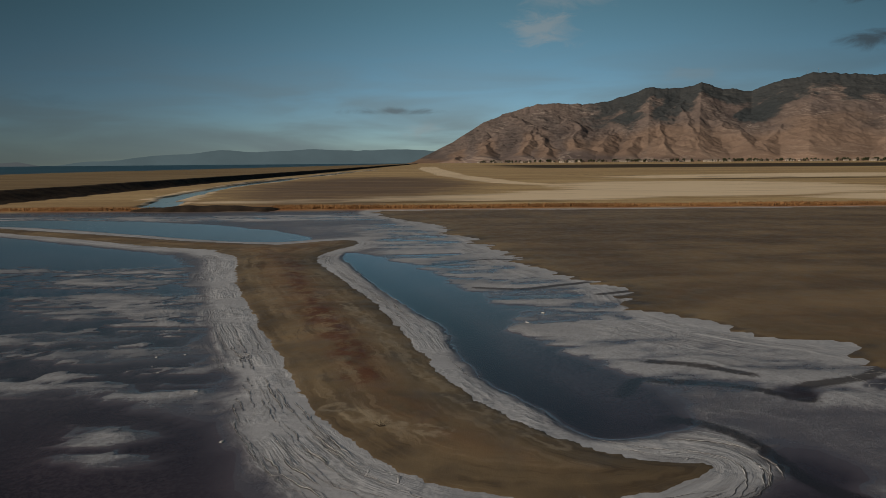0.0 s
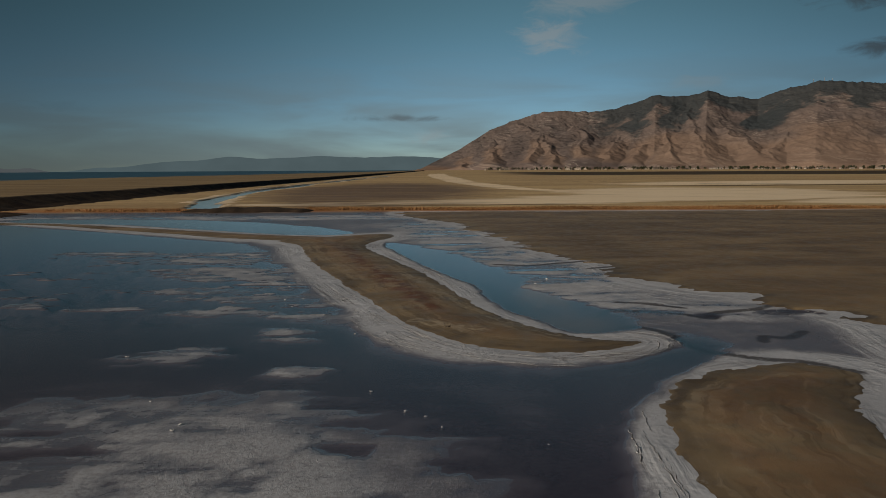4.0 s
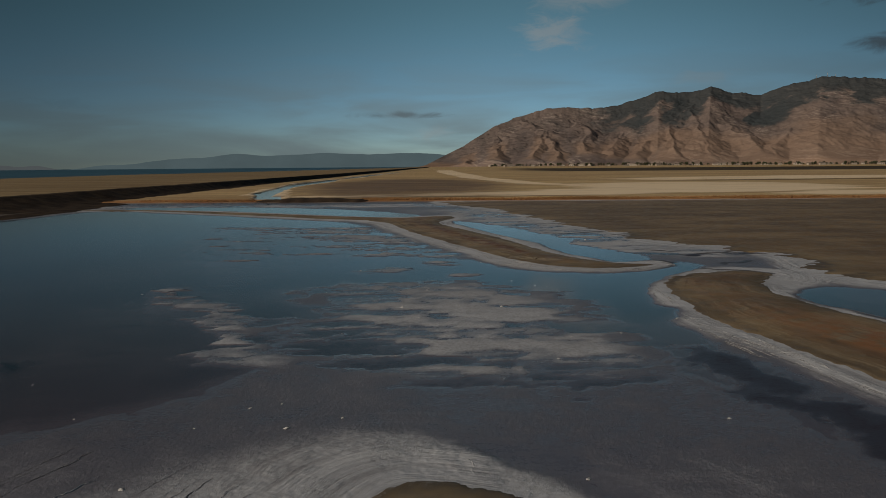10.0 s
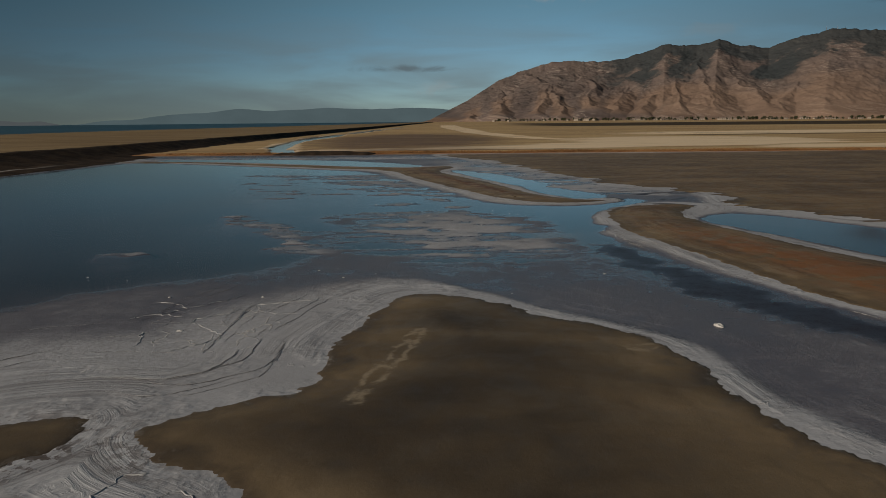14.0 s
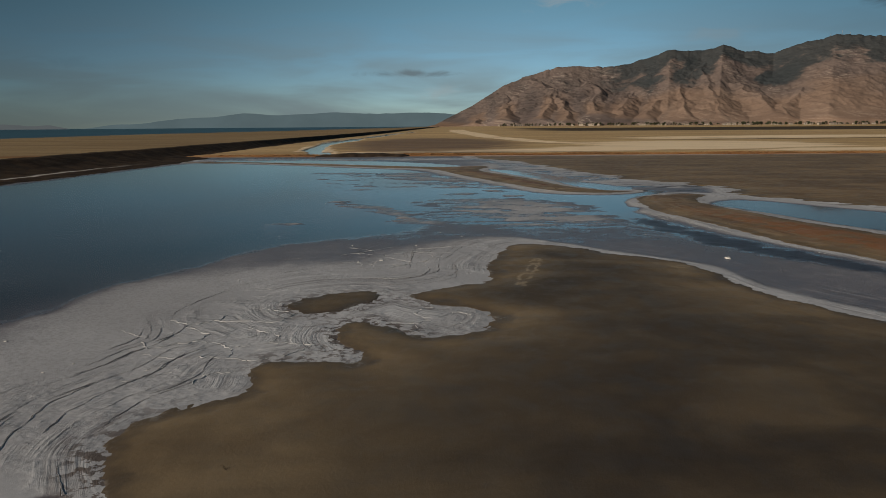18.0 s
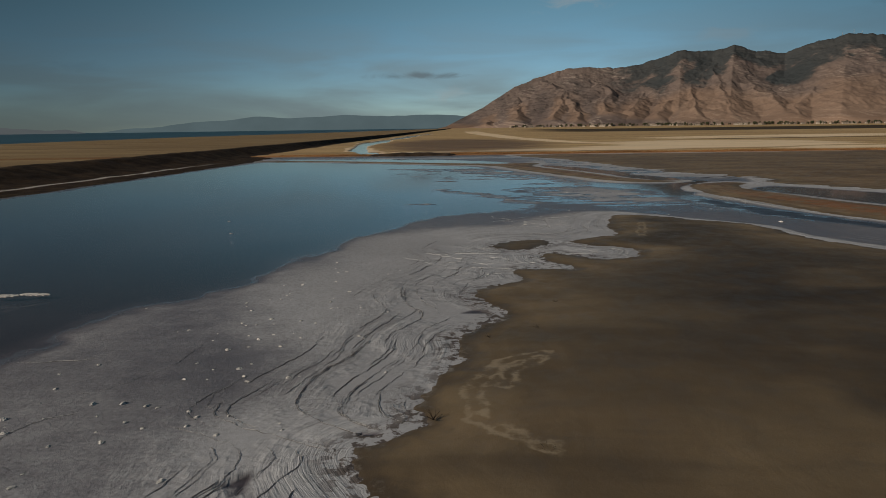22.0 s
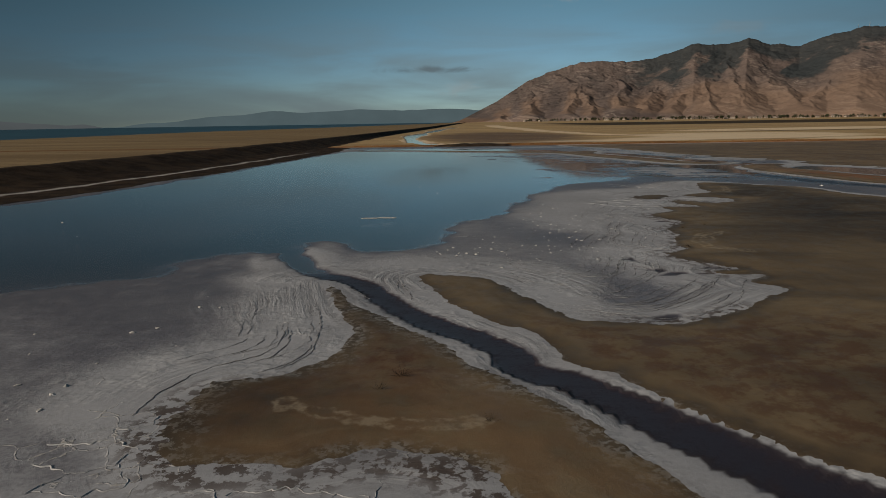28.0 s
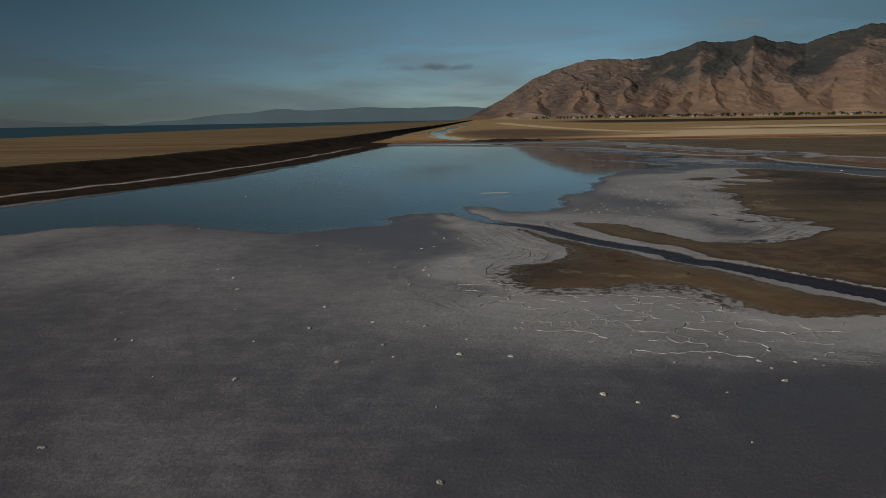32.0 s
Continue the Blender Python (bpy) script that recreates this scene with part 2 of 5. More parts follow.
    finish(n, col, rough, h, 0.7, 0.07, n.ramp(plain, 0.0, 1.0, 0.5, 0.15))
    return m


def mud_material():
    """Wet olive-brown mud with paler drift marks and rusty stains."""
    m, n = material("mud")
    p = n.add("ShaderNodeTexCoord").outputs["Object"]
    inside, rust, wet = n.attr("inside"), n.attr("rust"), n.attr("wet")
    big = n.noise(p, 0.10, 5, 0.6, 0.5)
    mid = n.noise(p, 0.7, 6, 0.62, 0.4)
    fine = n.noise(p, 9.0, 5, 0.7)
    flow = n.noise(n.scaled(p, 0.45, 0.7, 1), 0.35, 5, 0.6, 0.8)
    broad = n.noise(n.scaled(p, 0.045, 0.17, 1, 0.12), 1.0, 4, 0.5, 0.6)
    col = n.mix(n.ramp(big, 0.35, 0.65), (0.168, 0.122, 0.072), (0.262, 0.194, 0.114))
    col = n.mix(n.math("MULTIPLY", n.ramp(broad, 0.56, 0.38), 0.50), col, (0.092, 0.068, 0.044))
    col = n.mix(n.math("MULTIPLY", n.ramp(broad, 0.55, 0.70), 0.40), col, (0.30, 0.215, 0.125))
    col = n.mix(n.math("MULTIPLY", n.ramp(mid, 0.55, 0.75), 0.16), col, (0.27, 0.20, 0.125))
    col = n.mix(n.math("MULTIPLY", n.ramp(mid, 0.45, 0.25), 0.22), col, (0.075, 0.050, 0.030))
    # drift lines parallel with the edge
    xyz = n.add("ShaderNodeSeparateXYZ", {0: p})
    run = n.math("ADD", n.math("MULTIPLY", inside, 1.5), n.math("MULTIPLY", n.noise(p, 0.10, 2, 0.5), 1.2))
    v = n.add("ShaderNodeCombineXYZ", {0: run, 1: n.math("MULTIPLY", xyz.outputs[0], 0.07), 2: n.math("MULTIPLY", xyz.outputs[1], 0.07)})
    w = n.noise(v.outputs[0], 1.0, 6, 0.66)
    here = n.math("MULTIPLY", n.ramp(n.noise(p, 0.20, 5, 0.62), 0.36, 0.60), n.attr("combed"))
    lines = n.math("MULTIPLY", n.ramp(w, 0.51, 0.60), here)
    col = n.mix(n.math("MULTIPLY", lines, 0.50), col, (0.36, 0.28, 0.185))
    col = n.mix(n.math("MULTIPLY", n.ramp(w, 0.48, 0.38), n.math("MULTIPLY", here, 0.6)), col, (0.065, 0.042, 0.024))
    stain = n.math("MULTIPLY", rust, n.ramp(n.noise(p, 0.9, 8, 0.75), 0.44, 0.56))
    col = n.mix(n.math("MULTIPLY", stain, 0.80), col, (0.095, 0.026, 0.012))
    col = n.mix(n.math("MULTIPLY", n.attr("orange"), n.ramp(n.noise(p, 0.6, 6, 0.7), 0.35, 0.55)), col, (0.26, 0.115, 0.045))
    col = n.mix(n.math("MULTIPLY", wet, n.ramp(flow, 0.3, 0.65, 0.9, 0.68)), col, (0.024, 0.017, 0.013))
    col = n.mix(n.math("MULTIPLY", n.ramp(fine, 0.66, 0.80), 0.30), col, (0.30, 0.24, 0.16))
    drift = n.attr("drift")
    swirl = n.math("MULTIPLY", n.ramp(n.math("ABSOLUTE", n.math("SUBTRACT", n.math("ADD", drift, n.math("MULTIPLY", n.math("SUBTRACT", n.noise(p, 1.1, 3, 0.5), 0.5), 1.3)), 0.28)), 0.26, 0.03), n.ramp(n.noise(p, 1.4, 4, 0.6), 0.36, 0.58))
    col = n.mix(n.math("MULTIPLY", swirl, 0.60), col, (0.40, 0.33, 0.235))
    col = n.mix(n.math("MULTIPLY", n.ramp(n.math("ADD", inside, n.math("MULTIPLY", n.math("SUBTRACT", mid, 0.5), 2.2)), 1.3, 0.15), n.ramp(n.attr("combed"), 0.2, 1.0, 0.62, 0.25)), col, (0.048, 0.036, 0.028))
    # crumbs of salt along the edge
    crumb = n.math("MULTIPLY", n.ramp(n.noise(p, 3.2, 7, 0.72), 0.49, 0.55), n.ramp(n.math("ADD", inside, n.math("MULTIPLY", mid, 3.0)), n.attr("crumbs"), 0.2))
    col = n.mix(n.math("MULTIPLY", crumb, 0.85), col, (0.50, 0.48, 0.45))
    h = n.math("ADD", n.math("MULTIPLY", fine, 0.5), n.math("MULTIPLY", mid, 1.0))
    h = n.math("ADD", h, n.math("MULTIPLY", crumb, 0.8))
    h = n.math("ADD", h, n.math("MULTIPLY", lines, 0.3))
    finish(n, col, n.ramp(mid, 0.3, 0.7, 0.50, 0.75), h, 0.35, 0.05, 0.30)
    return m


def water_material(name, tint, ripple, rough=0.03):
    m, n = material(name)
    p = n.add("ShaderNodeTexCoord").outputs["Object"]
    h = n.math("ADD", n.noise(n.scaled(p, 1.0, 2.2, 1), 0.7, 3, 0.5), n.math("MULTIPLY", n.noise(n.scaled(p, 1, 2, 1), 4.0, 2, 0.5), 0.15))
    normal = n.add("ShaderNodeBump", {"Height": h, "Strength": 0.02, "Distance": ripple}).outputs[0]
    fres = n.add("ShaderNodeFresnel", {"IOR": 1.39, "Normal": normal}).outputs[0]
    clear = n.add("ShaderNodeBsdfTransparent", {"Color": (*tint, 1)}).outputs[0]
    gloss = n.add("ShaderNodeBsdfGlossy", {"Color": (0.97, 0.97, 0.94, 1), "Roughness": rough, "Normal": normal}).outputs[0]
    mixed = n.add("ShaderNodeMixShader", {0: fres, 1: clear, 2: gloss}).outputs[0]
    n.add("ShaderNodeOutputMaterial", {"Surface": mixed})
    return m


def plain_material(name, a, b, scale, rough=0.85, bump=0.4, dist=0.05, stretch=(1, 1, 1)):
    """Two colours mixed by noise at two scales."""
    m, n = material(name)
    p = n.scaled(n.add("ShaderNodeTexCoord").outputs["Object"], *stretch)
    f = n.noise(p, scale, 6, 0.62)
    g = n.noise(p, scale * 9, 4, 0.65)
    col = n.mix(n.ramp(n.math("ADD", n.math("MULTIPLY", f, 0.65), n.math("MULTIPLY", g, 0.35)), 0.35, 0.65), a, b)
    finish(n, col, rough, n.math("ADD", f, n.math("MULTIPLY", g, 0.4)), bump, dist)
    return m


def blade_material(name, a, b):
    m, n = material(name)
    r = n.add("ShaderNodeNewGeometry").outputs["Random Per Island"]
    p = n.add("ShaderNodeTexCoord").outputs["Object"]
    col = n.mix(r, a, b)
    col = n.mix(n.math("MULTIPLY", n.ramp(n.noise(p, 0.06, 4, 0.6), 0.42, 0.62), 0.6), col, tuple(v * 0.55 for v in a))
    finish(n, col, 0.75)
    return m


def mountain_material():
    m, n = material("mountain_rock")
    p = n.add("ShaderNodeTexCoord").outputs["Object"]
    green, gully = n.attr("green"), n.attr("gully")
    xyz = n.add("ShaderNodeSeparateXYZ", {0: p})
    f = n.noise(p, 0.004, 7, 0.62)
    g = n.noise(p, 0.03, 6, 0.68)
    # tilted beds of paler rock
    tilt = n.math("ADD", xyz.outputs[2], n.math("MULTIPLY", xyz.outputs[0], 0.16))
    tilt = n.math("SUBTRACT", n.math("ADD", tilt, n.math("MULTIPLY", f, 75.0)), n.math("MULTIPLY", n.attr("spur"), 55.0))
    bed = n.math("MAXIMUM", n.ramp(n.math("SINE", n.math("MULTIPLY", tilt, 0.21)), 0.60, 0.97), n.ramp(n.math("SINE", n.math("MULTIPLY", tilt, 0.37)), 0.65, 0.95))
    bed = n.math("MULTIPLY", bed, n.math("MULTIPLY", n.ramp(n.noise(p, 0.0045, 4, 0.6), 0.42, 0.58), n.ramp(g, 0.38, 0.52)))
    # rock and scrub colours greyed and blued to carry the haze of distance
    col = n.mix(n.ramp(f, 0.35, 0.65), (0.135, 0.108, 0.105), (0.205, 0.160, 0.148))
    col = n.mix(n.math("MULTIPLY", n.ramp(g, 0.42, 0.62), 0.55), col, (0.155, 0.120, 0.104))
    col = n.mix(n.math("MULTIPLY", bed, 0.75), col, (0.46, 0.385, 0.335))
    # shade of the gullies painted in, together with their darker scrub
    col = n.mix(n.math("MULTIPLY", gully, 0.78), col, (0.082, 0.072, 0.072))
    # spur faces painted paler, as sunlit against the gullies
    col = n.mix(n.math("MULTIPLY", n.ramp(n.attr("spur"), 0.25, 0.75), n.ramp(g, 0.30, 0.60, 0.25, 0.6)), col, (0.262, 0.200, 0.174))
    col = n.mix(n.attr("apron"), col, n.mix(n.ramp(f, 0.35, 0.6), (0.245, 0.160, 0.114), (0.305, 0.205, 0.146)))
    veg = n.ramp(n.math("ADD", green, n.math("MULTIPLY", n.math("SUBTRACT", g, 0.5), 0.9)), 0.25, 0.85)
    col = n.mix(n.math("MULTIPLY", veg, 0.85), col, (0.042, 0.056, 0.064))
    finish(n, col, 0.95, n.math("ADD", f, n.math("MULTIPLY", g, 0.5)), 0.35, 8.0, 0.1)
    return m


GROUND, MUD = ground_material(), mud_material()
WATER = water_material("shallow_brine", (0.86, 0.82, 0.88), 0.003, 0.05)
LAKE = plain_material("lake_water", (0.022, 0.075, 0.115), (0.030, 0.095, 0.14), 0.01, 0.6, 0.2, 0.3, (0.2, 1, 1))
ROCK = mountain_material()
REED = blade_material("dry_reed", (0.32, 0.160, 0.066), (0.44, 0.245, 0.105))
RIDGE = plain_material("salt_ridge", (0.42, 0.425, 0.44), (0.60, 0.61, 0.63), 5.0, 0.9, 0.6, 0.02)
LUMP = plain_material("salt_lump", (0.52, 0.51, 0.50), (0.74, 0.73, 0.72), 6.0, 0.9, 0.6, 0.03)
GAP = plain_material("crack_shade", (0.075, 0.066, 0.068), (0.12, 0.105, 0.105), 2.0, 0.95, 0.5, 0.02)
BANK = plain_material("dark_bank_earth", (0.020, 0.014, 0.010), (0.055, 0.036, 0.024), 0.35, 0.95, 0.7, 0.25)


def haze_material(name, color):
    """Distance so far off that only lit air shows, its haze painted as glow."""
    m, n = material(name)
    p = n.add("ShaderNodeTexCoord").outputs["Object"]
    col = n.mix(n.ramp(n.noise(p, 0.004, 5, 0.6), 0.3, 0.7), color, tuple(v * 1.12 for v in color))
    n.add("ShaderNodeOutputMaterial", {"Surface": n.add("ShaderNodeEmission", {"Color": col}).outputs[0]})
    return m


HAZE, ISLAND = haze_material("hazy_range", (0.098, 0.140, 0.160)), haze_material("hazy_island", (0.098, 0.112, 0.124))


# ---- plan ----
_rng = np.random.RandomState(7)
_table = _rng.rand(256, 256)


def value_noise(x, y):
    xi, yi = np.floor(x).astype(int), np.floor(y).astype(int)
    u, v = x - xi, y - yi
    u, v = u * u * (3 - 2 * u), v * v * (3 - 2 * v)
    a, b = _table[xi & 255, yi & 255], _table[(xi + 1) & 255, yi & 255]
    c, d = _table[xi & 255, (yi + 1) & 255], _table[(xi + 1) & 255, (yi + 1) & 255]
    return (a * (1 - u) + b * u) * (1 - v) + (c * (1 - u) + d * u) * v


def fbm(x, y, size, octaves=4, shift=0.0, gain=0.5):
    """Noise about 0, roughly -0.5 to 0.5, with features of that many metres."""
    out, amp, total, k = 0.0, 1.0, 0.0, 1.0 / size
    for i in range(octaves):
        out = out + amp * (value_noise(x * k + 17.3 * i + shift, y * k + 9.1 * i - shift) - 0.5)
        total += amp
        amp *= gain
        k *= 2.03
    return out / total * 1.6


def smooth(a, b, v):
    t = np.clip((v - a) / (b - a), 0, 1)
    return t * t * (3 - 2 * t)


def spline(points, closed=True, steps=5):
    """A Catmull-Rom curve through the points."""
    p = np.array(points, float)
    n = len(p)
    out = []
    for i in range(n if closed else n - 1):
        if closed:
            a, b, c, d = p[i - 1], p[i], p[(i + 1) % n], p[(i + 2) % n]
        else:
            a, b, c, d = p[max(i - 1, 0)], p[i], p[i + 1], p[min(i + 2, n - 1)]
        for s in np.arange(steps) / steps:
            out.append(0.5 * (2 * b + (c - a) * s + (2 * a - 5 * b + 4 * c - d) * s**2 + (3 * b - a - 3 * c + d) * s**3))
    if not closed:
        out.append(p[-1])
    return np.array(out)


def line_distance(x, y, pts, closed):
    """Distance to a chain of points; inside a closed one it is negative."""
    best = np.full(x.shape, 1e9)
    inside = np.zeros(x.shape, bool)
    n = len(pts)
    for i in range(n if closed else n - 1):
        (ax, ay), (bx, by) = pts[i], pts[(i + 1) % n]
        dx, dy = bx - ax, by - ay
        px, py = x - ax, y - ay
        t = np.clip((px * dx + py * dy) / (dx * dx + dy * dy + 1e-9), 0, 1)
        best = np.minimum(best, (px - t * dx) ** 2 + (py - t * dy) ** 2)
        if closed and ay != by:
            inside ^= ((ay > y) != (by > y)) & (px < dx * py / dy)
    d = np.sqrt(best)
    return np.where(inside, -d, d) if closed else d


def near_distance(x, y, pts, closed, reach=30.0):
    """line_distance where it matters; farther off than reach it is only roughly that."""
    lo, hi = pts.min(0) - reach, pts.max(0) + reach
    near = (x > lo[0]) & (x < hi[0]) & (y > lo[1]) & (y < hi[1])
    out = np.full(x.shape, reach)
    if near.any():
        out[near] = np.minimum(line_distance(x[near], y[near], pts, closed), reach)
    return out


# outlines of the mud bars, the pools and the lake, in metres
SPIT_NORTH = [(-26, 78), (-22, 71.5), (-18, 58), (-13.6, 46.6), (-10.2, 38.1), (-7.2, 31), (-4.6, 25.2), (-1.5, 21), (2, 19.2), (5, 19),
              (7.5, 20), (8.7, 21.3), (6.2, 22), (3.8, 23.8), (1.6, 27.2), (-0.5, 32.5), (-2.3, 39), (-4.5, 46.5), (-7, 53.5),
              (-10, 61), (-12.8, 69), (-12.8, 75), (-10.5, 82), (-12, 87), (-18, 84)]
SPIT_AXIS = [(-15, 66), (-11.6, 54), (-8.6, 45.5), (-6.5, 39.3), (-5.1, 35), (-3.7, 30)]
SPIT_ARM = [(-96, 112), (-75, 107), (-58, 98), (-45, 91), (-33, 84), (-20, 79)]
FLAT_EAST = [(-14, 137), (-4, 112), (2, 92), (5, 78), (8.5, 65), (11.5, 57), (13.5, 52), (13.5, 43), (16.5, 38), (21, 34), (24.5, 26),
             (23, 16), (27, 9), (32, 1), (48, -14), (80, -30), (170, -30), (170, 140), (60, 140), (0, 140)]
BAR_EAST = [(6.3, 9), (8, 13), (11.5, 15.8), (15.5, 16.6), (17.4, 14.5), (15, 11), (13.6, 6.5), (14.6, 0.5), (16.3, -6.4), (18.7, -14),
            (24, -26), (36, -46), (50, -60), (44, -70), (30, -58), (18, -42), (12.5, -30), (10.2, -24), (8.4, -15), (6.8, -8),
            (5.6, -2.5), (5.7, 3.5)]
FLAT_SOUTH_EAST = [(-12.6, -25.4), (-9.9, -25.8), (-7.9, -26.9), (-5.8, -29.1), (-3.2, -31.3), (-0.9, -33.8), (-0.1, -36), (0.4, -40.8), (2, -44.9), (4.7, -49),
                   (12, -58), (26, -76), (30, -105), (0, -135), (-22, -126), (-35.4, -115.8), (-37.1, -114.4), (-39.6, -111.2), (-41.8, -107.7), (-43.5, -106.3),
                   (-43.9, -104), (-44.8, -102.3), (-46.4, -100.4), (-48.5, -97.2), (-50.2, -93.4), (-51.3, -90.5), (-50.3, -89.2), (-48.8, -89.6)]
FLAT_SOUTH_WEST = [(-46.4, -91), (-45.2, -93), (-44, -96), (-42.4, -98.8), (-41, -100), (-38.8, -100.6), (-36.2, -100.5), (-34.4, -99.2), (-32.6, -97.4), (-31.4, -96),
                   (-29.6, -94.6), (-28.8, -93.3), (-30.1, -91.9), (-28.9, -90), (-31, -89.7), (-31.4, -88.6), (-29.9, -87.9), (-31, -86.4), (-32.2, -84.9), (-33.1, -82.5),
                   (-31, -80.6), (-31.4, -79), (-31, -77.3), (-30.2, -75.2), (-29.8, -72.6), (-30, -70.9), (-28.8, -69.1), (-27.3, -66.6), (-28.5, -64), (-29.1, -62.4),
                   (-28.6, -60.6), (-27.2, -59.4), (-26, -58.2), (-26.2, -55.3), (-24.5, -54.5), (-22, -54.6), (-23.6, -51.4), (-23.6, -49.2), (-22.6, -48.6), (-21, -49.8),
                   (-19, -51.2), (-17, -50.4), (-16, -47.3), (-17.6, -45.7), (-19.4, -44.8), (-20.6, -43), (-18.2, -40.7), (-15.8, -39), (-15.6, -34), (-14, -28)]
BAR_STREAM = [(-57, -91.5), (-55.7, -93), (-53, -98), (-50.3, -101.5), (-48, -104.3), (-46.8, -107), (-44.8, -109.5), (-43.3, -111.4),
              (-42.4, -113.6), (-41, -115.5), (-38.5, -118.4), (-35, -122), (-40, -121.6), (-44.6, -121.2), (-46.6, -118.6), (-47, -116),
              (-50, -114.8), (-53.4, -116), (-56.5, -115.5), (-57.8, -112.5), (-57.6, -109), (-54.5, -107), (-53.3, -103), (-55, -98)]
POOL_NORTH = [(-11.3, 76.5), (-5, 69.5), (-1.3, 62), (1.6, 53.5), (3.7, 46), (5.3, 39), (8, 34), (9, 30.5), (9.6, 27), (9, 24.6), (7.2, 23.2),
              (5.2, 23), (3.9, 24.6), (3.2, 27), (1.2, 30.5), (0.2, 35), (0, 39.4), (-2.3, 45.3), (-5.2, 53), (-8.4, 63)]
POOL_EAST = [(14.3, 4.6), (18, 9), (23, 7), (28, 0), (36, -12), (50, -28), (46, -38), (32, -28), (23, -18), (18.6, -8), (16, -2)]
POOL_BACK = [(-88, 122), (-60, 120), (-40, 112), (-25, 100), (-17, 89), (-26, 86), (-45, 97), (-62, 107), (-85, 113)]
LAKE_EDGE = [(-120, -80), (-112, -98), (-103, -93), (-96, -88), (-90.5, -88.5), (-82.7, -92.3), (-77.5, -93.7), (-73.5, -91.3), (-69.5, -88.5), (-68, -84), (-66, -81.5),
             (-62.5, -84), (-61.2, -76), (-59, -76.7), (-56.5, -80.5), (-52.5, -80), (-50, -75), (-48.5, -66), (-45, -60), (-42.7, -50), (-40, -41),
             (-37, -34), (-32, -25), (-27, -20.5), (-21.7, -16.5), (-19, -10.5), (-22, -5), (-20, 0), (-23.8, 7), (-21, 12.3), (-15, 13.5), (-9, 11.6)]
LAKE_EDGE_NORTH = [(-4.5, 8), (-1.5, 3.2), (0.4, -3), (3.2, -1), (4.2, 4), (4, 9), (9, 15), (12.5, 20), (9, 18.6), (4, 16.6), (-1, 17.2), (-5, 20.5), (-9, 28), (-14.4, 40),
                   (-20, 55), (-26, 68), (-36, 78), (-52, 88), (-72, 100), (-92, 107), (-97, 60), (-101, 0), (-105, -35)]
# crust that comes up through the shallow water: the long drift, single floes (x, y, half length, half width), and the field
DRIFT = [(-34, 8.2), (-31, 4.4), (-27.4, 0.2), (-24.6, -5), (-22.4, -10.6), (-18.5, -11.6)]
FLOES = [(-17.3, 18.8, 3.2, 1.5), (-10.1, 15.6, 1.7, 1.1), (-10.0, 12.7, 0.9, 0.5), (-11.9, 10.6, 3.6, 1.3), (-8.3, 9.7, 1.9, 0.6), (-11.6, 22.3, 2.2, 1.1), (-12.3, 28.3, 2.6, 0.9),
         (-12.4, 23.8, 1.8, 1.5), (-17.6, 29.6, 4.0, 1.2), (-17.2, 35.0, 4.5, 1.8), (-22.6, 38.5, 5.5, 1.6), (-21, 45, 5, 1.6), (-27, 50, 6, 2.0), (-29, 57.3, 7, 2.2), (-39, 63.5, 8, 2.4),
         (-16, 20.2, 3, 0.7), (-27, 31, 4, 0.8), (-33, 26, 3, 0.7), (-9.8, 15.9, 1.8, 0.6), (-36, -12, 1.8, 0.8)]
FIELD = [(-22.6, 9), (-20.8, 12), (-15.2, 13.2), (-9.3, 11.2), (-5, 7.4), (-2.3, 2), (-0.4, -6.8), (-1, -12.5), (-7.4, -16.5), (-15, -14), (-18.6, -10), (-21.4, -5), (-19.6, 0)]
STREAM = [(-62.5, -80), (-58.7, -88), (-54.8, -91.6), (-51.8, -97.0), (-49.1, -100.9), (-47.2, -102.7), (-45.9, -104.6), (-45.0, -106.9),
          (-43.3, -108.5), (-41.7, -110.3), (-40.4, -112.4), (-39, -114.4), (-37.2, -116.6), (-33, -121), (-26, -128), (-15, -140)]
CHANNEL = [(12.3, 20.6), (9, 16.5), (4.5, 11.5), (2.4, 4), (1.2, -4), (2.4, -10), (3.7, -16.5), (5, -21.5), (6.2, -26), (9.4, -31.5), (13, -39), (20, -52), (29, -68)]
CANAL = [(-66, 150), (-74, 185), (-84, 240), (-91, 330), (-92, 460), (-91, 650), (-84, 900)]
LEVEE_FOOT = [(-170, -300), (-133, -110), (-119, -72), (-107, -35), (-101, 10), (-98, 60), (-95, 110), (-99, 150), (-104, 250), (-108, 400), (-110, 745), (-112, 1600), (-110, 3000)]
LEVEE_TOP = [(-215, -300), (-165, -110), (-150, -60), (-134, -20), (-127, 23), (-122, 93), (-120, 150), (-119, 300), (-117, 400), (-113, 745), (-114, 1600), (-111.5, 3000)]

RILLS = [[(10.2, 33.0), (11.6, 32.5), (12.8, 31.9), (14.3, 30.7)], [(7.8, 28.8), (8.8, 30.2), (10.1, 29.9), (12.7, 29.4), (14.5, 28.0), (15.3, 27.4), (15.6, 28.9), (17.5, 29.6), (19.8, 30.6), (23.1, 33.7)],
         [(-1.3, 65.2), (2, 67.8), (4.4, 68.7), (7.2, 68.3)], [(2.5, 53.2), (6, 52.5), (9, 53.9), (11.9, 55.3)], [(11.6, 50.1), (14.8, 51.5)],
         [(8.6, 25.6), (9.3, 25.3), (10.4, 24.2), (11.1, 22.3), (11.5, 20.2), (13.4, 17.9), (15.9, 17.0), (17.6, 15.2)], [(15.8, 21.4), (16.4, 22.6), (17.6, 22.2), (19.3, 23.8)]]

